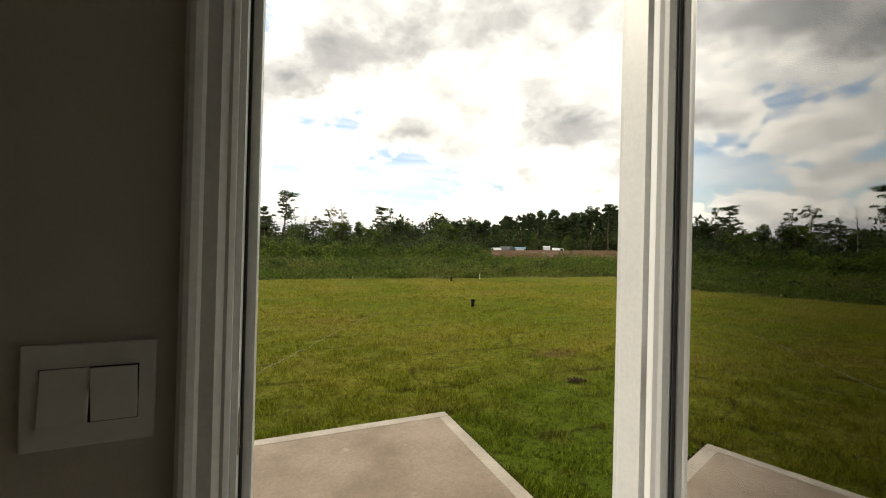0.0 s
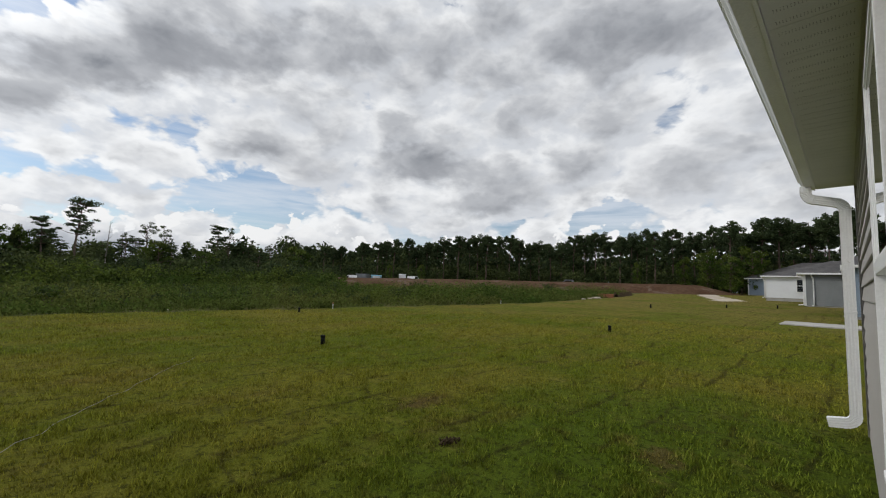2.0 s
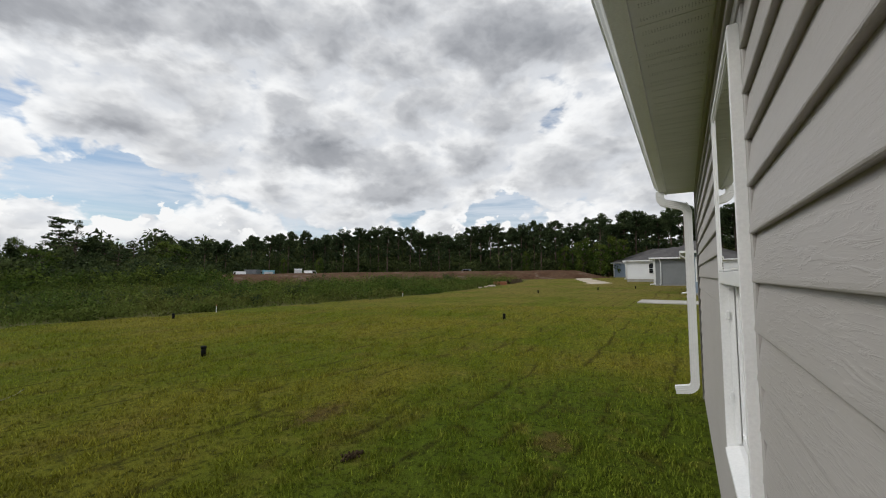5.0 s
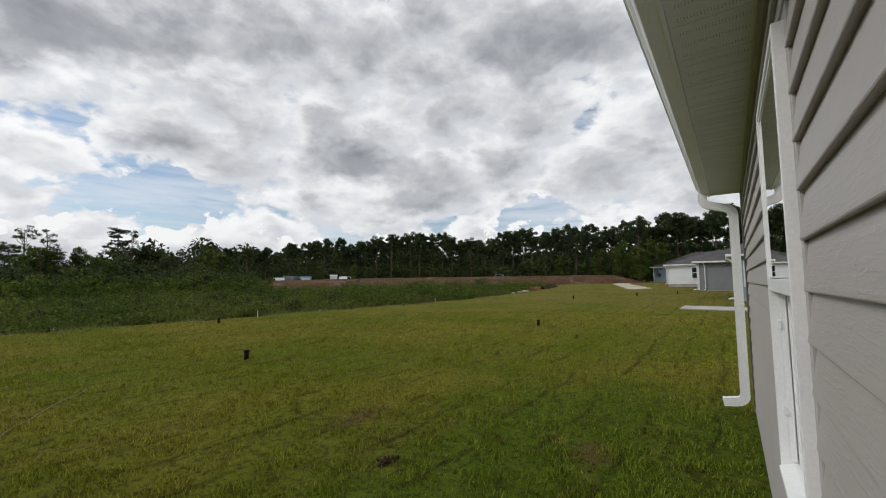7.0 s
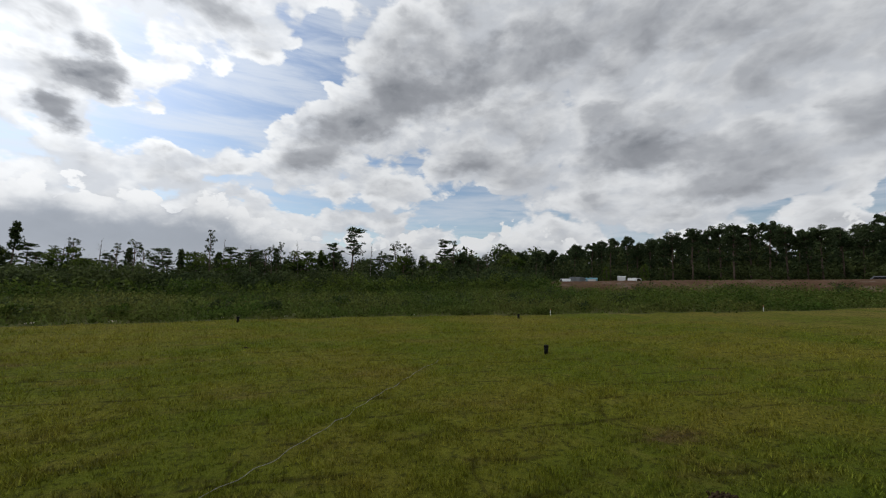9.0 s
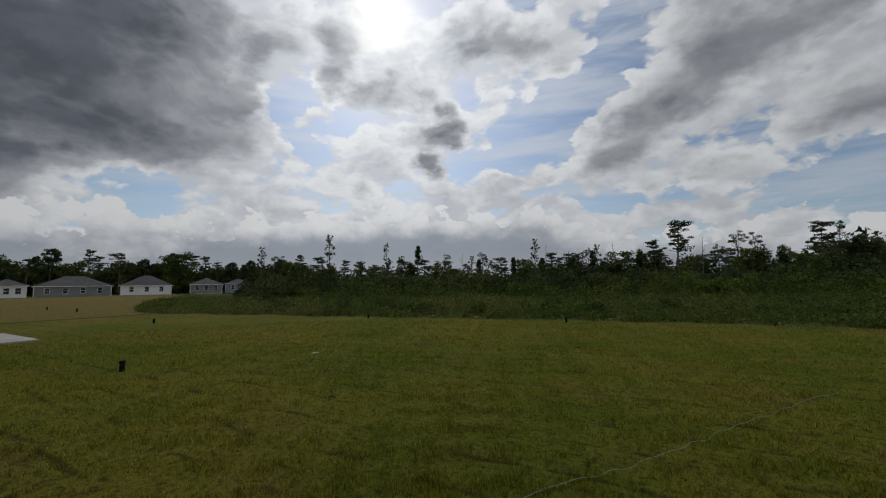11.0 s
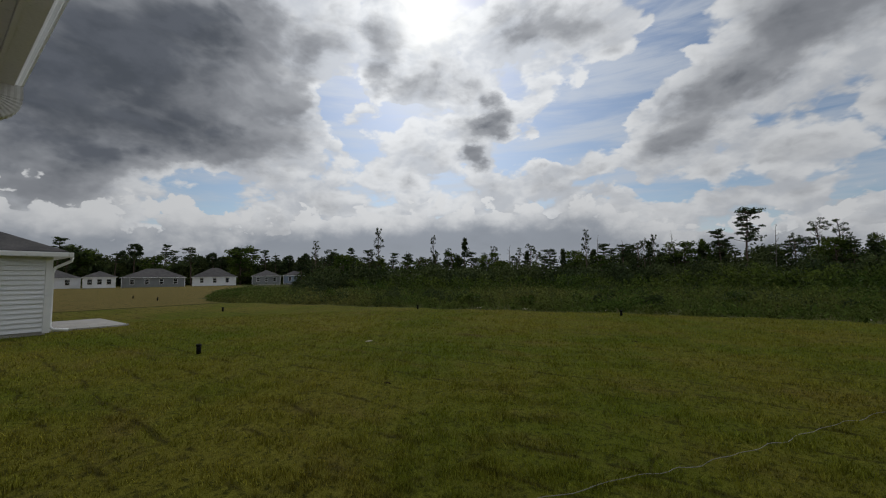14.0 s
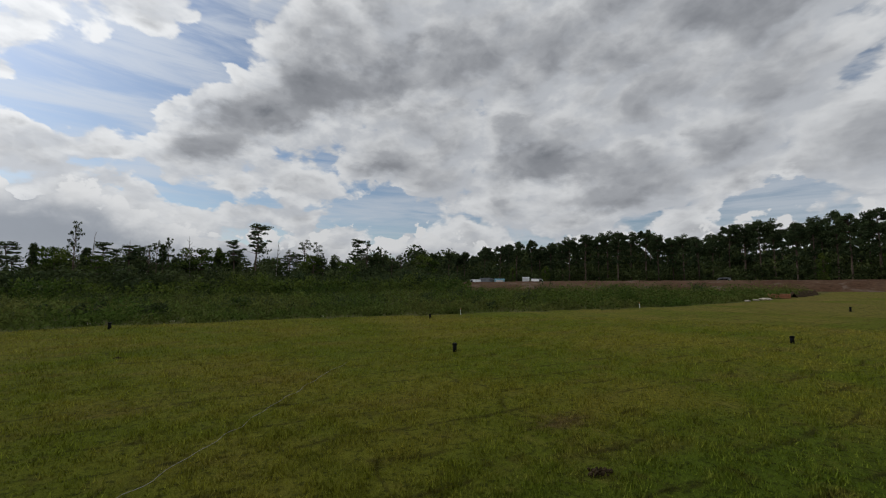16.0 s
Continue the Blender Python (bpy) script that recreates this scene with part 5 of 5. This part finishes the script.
band("far_woods", "low saplings at the foot of the pine wood", 16, 98, 80, 92, 5.0, 1100, 30, 0.26, LEAF_DARK, 7, (0.6, 1.3))
band("far_woods", "woods closing the land behind the house", 95, 262, 90, 130, 10, 800, 24, 1.0, LEAF_DARK, 8, (2, 4))


def weeds():
    """Tall weeds and low bushes between the lawn and the woods."""
    rng = np.random.default_rng(12)
    n = 9000
    x = rng.uniform(-62, 62, n)
    y = lawn_edge(x) + 0.25 + 31 * rng.random(n) ** 1.35
    keep = (y < 50) & (np.hypot(x, y) < 66) & ~((x > 20) & (y > 62 - 0.85 * x + 3)) & (y > -0.15 * x - 4)
    x, y = x[keep], y[keep]
    n = len(x)
    d = np.hypot(x, y)
    grow = 0.45 + 0.45 * np.sin(x * 0.31 + 1.2) * np.sin(y * 0.27 + x * 0.11)
    tall = rng.uniform(0.14, 0.46, n) * (0.75 + 0.8 * np.clip(grow, 0, 1)) * np.clip((y - lawn_edge(x)) / 3.0 + 0.45, 0.4, 1.3) * (1.0 + 0.5 * np.clip((x - 8) / 12, 0, 1))
    z = gz(x, y) + tall * rng.uniform(0.25, 0.95, n)
    ob = leaves("weeds", leaf_quads(np.stack([x, y, z], -1), tall * 0.85 + 0.14, 28, 0.075, rng), WEED)
    tagged(ob, "tangled tall green and yellowing weeds", "weeds", kind="stuff")
    # upright stems
    m = 52000
    x = rng.uniform(-62, 60, m)
    y = lawn_edge(x) + 0.05 + 30 * rng.random(m) ** 1.6
    keep = (np.hypot(x, y) < 64) & ~((x > 20) & (y > 62 - 0.85 * x + 3)) & (y > -0.15 * x - 4)
    x, y = x[keep], y[keep]
    m = len(x)
    h = rng.uniform(0.12, 0.52, m) * np.clip((y - lawn_edge(x)) / 2.5 + 0.35, 0.3, 1.1)
    w = rng.uniform(0.008, 0.022, m)
    t = rng.uniform(0, 6.283, m)
    z = gz(x, y)
    v = np.empty((m, 3, 3))
    v[:, 0] = np.stack([x - w * np.cos(t), y - w * np.sin(t), z - 0.02], -1)
    v[:, 1] = np.stack([x + w * np.cos(t), y + w * np.sin(t), z - 0.02], -1)
    v[:, 2] = np.stack([x + rng.normal(0, 0.12, m), y + rng.normal(0, 0.12, m), z + h], -1)
    tagged(quick_mesh("weed_stems", v.reshape(-1, 3), np.arange(3 * m).reshape(-1, 3), WEED), "upright stems of tall grass along the lawn edge", "weeds", kind="stuff")
    # darker bushes that stand out near the lawn edge
    for i, (bx, by, s) in enumerate(((-11.5, 17.5, 0.75), (-18.5, 19.0, 1.0), (-5.5, 20.5, 0.6), (0.0, 21.5, 0.7), (9.5, 22.5, 0.6), (16.0, 20.5, 0.75), (23.0, 18.0, 0.8), (-26.0, 18.5, 1.1), (-30.0, 22.0, 1.3), (28.5, 20.5, 0.9), (12.5, 27.0, 0.9), (21.0, 27.0, 1.0), (-8.2, 18.0, 0.5), (-14.5, 18.5, 0.7), (-3.0, 19.2, 0.6), (5.5, 20.0, 0.5), (26.0, 30.0, 1.2), (33.0, 28.0, 1.1), (38.0, 30.0, 1.2), (31.0, 36.0, 1.3), (18.0, 33.0, 1.1), (-21.5, 16.5, 0.8), (40.0, 24.0, 0.9), (45.0, 27.0, 1.0))):
        bush = base("bush", bx, by, float(gz(bx, by)))
        r = np.random.default_rng(300 + i)
        k = 14
        c = r.normal(size=(k, 3)) * [0.55 * s, 0.45 * s, 0.25 * s] + [0, 0, 0.5 * s]
        c[:, 2] = np.clip(c[:, 2], 0.1, None)
        leaves("foliage", leaf_quads(c, r.uniform(0.25, 0.45, k) * s, 48, 0.075, r), LEAF_DARK if i % 3 else LEAF, bush)
        bm = bmesh.new()
        for q in c[:7]:
            tube(bm, [(0, 0, -0.03), (q[0] * 0.5, q[1] * 0.5, q[2] * 0.6), tuple(q)], [0.018, 0.012, 0.006], 5, caps=False)
        part("stems", bm, BARK, bush)
        tagged(bush, "low dark green bush among the weeds", "bush", group="bushes at the lawn edge")


weeds()


# ---------------------------------------------------------------- earthworks to the right
def berm():
    """A long bank of red clay before the pines."""
    rng = np.random.default_rng(9)
    line = np.array([(24.0, 64.0), (34.0, 58.0), (48.0, 47.0), (60.0, 35.0), (70.0, 22.0), (80.0, 14.0)])
    s = np.linspace(0, 1, 150)
    px, py = np.interp(s * 5, range(6), line[:, 0]), np.interp(s * 5, range(6), line[:, 1])
    tx, ty = np.gradient(px), np.gradient(py)
    ln = np.hypot(tx, ty)
    nx, ny = -ty / ln, tx / ln
    across = np.linspace(-1, 1, 15)
    verts = []
    for i in range(len(s)):
        ends = min(1.0, s[i] / 0.08, (1 - s[i]) / 0.10)
        for a in across:
            x, y = px[i] + nx[i] * a * 6.5, py[i] + ny[i] * a * 6.5
            shape = max(0.0, 1 - abs(a) ** 2.2)
            z = float(gz(x, y)) - 0.15 + ends * (1.55 * shape) + 0.10 * shape * noise.noise(Vector((x * 0.35, y * 0.35, 2))) + 0.05 * noise.noise(Vector((x * 1.7, y * 1.7, 5)))
            verts.append((x, y, z))
    n = len(across)
    i, j = np.meshgrid(np.arange(n - 1), np.arange(len(s) - 1))
    a = (j * n + i).ravel()
    ob = quick_mesh("clay_bank", verts, np.stack([a, a + 1, a + n + 1, a + n], -1), REDDIRT, smooth=True)
    tagged(ob, "long low bank of bare red clay before the pines", "earth bank", kind="structure")
    # bare sand track past the far houses
    bm = bmesh.new()
    pts = [(43.5, 8.6, 0.8), (46.5, 8.0, 2.0), (51.0, 9.4, 2.2), (64.0, 13.5, 2.0), (78.0, 16.5, 2.4)]
    prev = None
    for k in range(41):
        f = k / 10
        q = min(int(f), 3)
        u = f - q
        x, y, w = (pts[q][c] + (pts[q + 1][c] - pts[q][c]) * u for c in range(3))
        w *= 1 + 0.18 * math.sin(k * 1.9)
        row = [bm.verts.new((x, y + e * w, float(gz(x, y + e * w)) + 0.03 - 0.05 * abs(e))) for e in (-1, -0.5, 0, 0.5, 1)]
        if prev:
            for a0, a1, b0, b1 in zip(prev, prev[1:], row, row[1:]):
                bm.faces.new((a0, b0, b1, a1))
        prev = row
    tagged(mesh_object("sand_track", bm, SAND), "pale bare sand track behind the far houses", "track", kind="structure")


berm()


def truck(label, az, dist, turn, body_mat, kind="pickup", lift=0.0):
    """A parked vehicle with body, cab, glass and four wheels."""
    x, y = dist * math.sin(radians(az)), dist * math.cos(radians(az))
    v = base("truck", x, y, float(gz(x, y)) + lift, turn)
    tagged(v, label, "vehicle", group="parked site vehicles")
    if kind == "pickup":
        part("body", extrude([(-2.6, 0.45), (2.6, 0.45), (2.65, 0.95), (1.25, 1.08), (-2.65, 1.08)], "y", -0.92, 0.92), body_mat, v)
        part("cab", extrude([(-0.7, 1.07), (1.25, 1.07), (0.65, 1.78), (-0.6, 1.80)], "y", -0.80, 0.80), body_mat, v)
        part("side_glass", extrude([(-0.5, 1.15), (0.95, 1.15), (0.55, 1.66), (-0.45, 1.68)], "y", -0.81, 0.81), DARK_PANE, v)
    else:
        part("body", boxed(-2.4, 1.3, -1.0, 1.0, 0.55, 2.05, 0.06), body_mat, v)
        part("cab", extrude([(1.35, 0.5), (2.7, 0.5), (2.7, 1.2), (2.2, 1.95), (1.35, 1.95)], "y", -0.95, 0.95), PAINT_WHITE, v)
        part("side_glass", extrude([(1.6, 1.25), (2.45, 1.25), (2.12, 1.8), (1.6, 1.8)], "y", -0.96, 0.96), DARK_PANE, v)
    for wx in (-1.6, 1.7):
        for wy in (-0.95, 0.73):
            bm = bmesh.new()
            tube(bm, [(wx, wy, 0.38), (wx, wy + 0.22, 0.38)], 0.38, 16)
            part("wheel", bm, TYRE, v)


truck("white pickup truck parked behind the clay bank", 31.2, 78, 75, PAINT_WHITE)
truck("grey box truck parked behind the clay bank", 32.8, 80, 45, PAINT_GREY, "box")
truck("white pickup truck parked near the pines", 39.8, 76, 20, PAINT_WHITE)
truck("grey pickup truck parked behind the clay bank", 62.0, 74, 110, PAINT_GREY)


def crate(label, name, az, dist, lift, w, h, mat, category):
    x, y = dist * math.sin(radians(az)), dist * math.cos(radians(az))
    c = base(name, x, y, float(gz(x, y)) + lift, -az)
    part("body", boxed(-w / 2, w / 2, -0.6, 0.6, 0, h, 0.05), mat, c)
    part("lid", extrude([(-0.68, h), (0.68, h), (0.5, h + 0.14), (-0.5, h + 0.14)], "x", -w / 2 - 0.05, w / 2 + 0.05), mat, c)
    part("door", boxed(-w * 0.36, w * 0.36, -0.64, -0.605, 0.08, h - 0.1, 0.01), PAINT_WHITE, c)
    tagged(c, label, category)


crate("pale blue plastic site cabin behind the clay bank", "site_cabin", 34.6, 78, 0.0, 2.0, 1.75, PAINT_BLUE, "cabin")
crate("white upright storage box behind the clay bank", "storage_box", 38.3, 77, 0.0, 1.3, 2.0, PAINT_WHITE, "storage box")


def marker(x, y, height=0.19, label="black plastic pipe stub standing in the lawn"):
    """A capped stub of black pipe."""
    m = base("pipe_marker", x, y, float(gz(x, y)) - 0.02)
    bm = bmesh.new()
    tube(bm, [(0, 0, 0), (0, 0, height)], 0.042, 14)
    part("pipe", bm, PIPE, m)
    bm = bmesh.new()
    tube(bm, [(0, 0, height - 0.035), (0, 0, height + 0.004), (0, 0, height + 0.012)], [0.049, 0.049, 0.040], 14)
    part("cap", bm, PIPE, m)
    tagged(m, label, "pipe marker", group="pipe markers in the lawn")


for mx, my, mh in ((4.22, 7.70, 0.20), (12.0, 5.05, 0.20), (7.05, 15.18, 0.20), (25.8, 8.4, 0.22), (-8.65, 3.51, 0.20), (-11.86, 13.9, 0.20), (-18.83, 8.45, 0.2), (-3.44, 15.25, 0.21), (34.5, 3.4, 0.22), (31.2, 5.6, 0.22), (-34.0, 10.6, 0.25), (-41.0, 11.0, 0.25)):
    marker(mx, my, mh)


def stake(x, y, height, label, mat):
    s = base("survey_stake", x, y, float(gz(x, y)) - 0.05)
    part("stick", boxed(-0.013, 0.013, -0.012, 0.012, 0, height, 0.003), mat, s)
    part("tip", boxed(-0.015, 0.015, -0.014, 0.014, height - 0.06, height + 0.004, 0.002), BRICKRED, s, "orange painted top")
    tagged(s, label, "survey stake", group="survey stakes")


stake(9.0, 16.1, 0.34, "thin white wooden survey stake at the lawn edge", PAINT_WHITE)
stake(19.6, 14.9, 0.34, "thin white wooden survey stake at the lawn edge", PAINT_WHITE)


def cord():
    pts = [(-1.75, 1.75), (-1.18, 2.56), (-0.72, 3.30), (-0.42, 3.66), (-0.10, 4.20), (0.22, 4.72), (0.55, 5.34), (0.95, 5.95), (1.40, 6.75), (1.95, 7.5)]
    bm = bmesh.new()
    path = []
    for i in range(len(pts) - 1):
        for k in range(8):
            f = k / 8
            x, y = pts[i][0] + (pts[i + 1][0] - pts[i][0]) * f, pts[i][1] + (pts[i + 1][1] - pts[i][1]) * f
            wob = 0.012 * math.sin((i * 8 + k) * 1.3)
            path.append((x + wob, y - wob * 0.6, 0.022 + 0.008 * math.sin((i * 8 + k) * 0.9)))
    tube(bm, path, 0.0028, 6)
    tagged(mesh_object("cord", bm, CORD), "thin pale cord lying across the lawn", "cord")


cord()


def clod(x, y, s, label, seed):
    """A scuffed-up crumble of soil."""
    rng = random.Random(seed)
    bm = bmesh.new()
    for k in range(46):
        r = s * rng.uniform(0.06, 0.24)
        px, py = rng.gauss(0, 0.75 * s), rng.gauss(0, 0.36 * s)
        h = max(0.0, 0.55 * s - 0.4 * math.hypot(px, py * 2)) * rng.random()
        m = Matrix.LocRotScale((px, py, h + r * 0.4), Euler((rng.random() * 3, rng.random() * 3, rng.random() * 3)), (1.3, 0.9, 0.7))
        bmesh.ops.create_icosphere(bm, subdivisions=1, radius=r, matrix=m)
    ob = mesh_object("soil_crumbs", bm, SOIL)
    ob.matrix_basis = pose(x, y, float(gz(x, y)) + 0.006)
    tagged(ob, label, "soil", kind="stuff")


for i, (x, y, s) in enumerate(((2.706, 2.496, 0.075), (-1.9, 9.6, 0.05), (-4.0, 4.1, 0.035))):
    clod(x, y, s, "crumbled dark clod of soil in the grass", i)


def litter():
    """Pale scraps, a brick pack and a dark silt fence at the edge of the building site."""
    rng = random.Random(4)
    for x, y, s in ((33.0, 15.6, 0.22), (34.6, 15.9, 0.30), (36.0, 16.2, 0.2), (35.2, 15.7, 0.18), (31.5, 15.4, 0.2), (-4.5, 17.2, 0.10), (-7.6, 16.2, 0.12), (-2.2, 17.6, 0.09), (-9.8, 16.0, 0.11), (3.2, 17.9, 0.10), (-6.9, 6.4, 0.05)):
        bm = bmesh.new()
        bmesh.ops.create_icosphere(bm, subdivisions=2, radius=s, matrix=Matrix.LocRotScale((0, 0, s * 0.2), None, (1.5, 0.9, 0.35)))
        for v in bm.verts:
            v.co += Vector((noise.noise(v.co * 5), noise.noise(v.co * 5 + Vector((3, 0, 0))), 0.4 * noise.noise(v.co * 7))) * s * 0.5
        ob = mesh_object("stone", bm, SAND)
        ob.matrix_basis = pose(x, y, float(gz(x, y)), 0, 0, rng.uniform(0, 90))
        tagged(ob, "pale broken stone at the edge of the lawn", "stone", group="pale stones at the lawn edge")
    pack = base("brick_pack", 38.5, 16.6, float(gz(38.5, 16.6)), -25)
    for k in range(3):
        part("brick_layer", boxed(-0.6, 0.6, -0.4, 0.4, 0.01 + 0.12 * k, 0.12 + 0.12 * k, 0.01), BRICKRED, pack)
    tagged(pack, "low pack of orange bricks by the clay bank", "bricks")
    bm = bmesh.new()
    prev = None
    for k in range(40):
        x, y = 41.0 + k * 0.22, 16.6 + 0.05 * k + 0.3 * math.sin(k * 0.5)
        z = float(gz(x, y))
        h = 0.35 + 0.16 * math.sin(k * 0.9) + 0.08 * math.sin(k * 2.3)
        row = [bm.verts.new((x, y - 0.25, z)), bm.verts.new((x, y, z + h)), bm.verts.new((x, y + 0.3, z))]
        if prev:
            bm.faces.new((prev[0], row[0], row[1], prev[1]))
            bm.faces.new((prev[1], row[1], row[2], prev[2]))
        prev = row
    tagged(mesh_object("spoil_heap", bm, SOIL), "long dark heap of spoil by the sand track", "spoil heap")


litter()
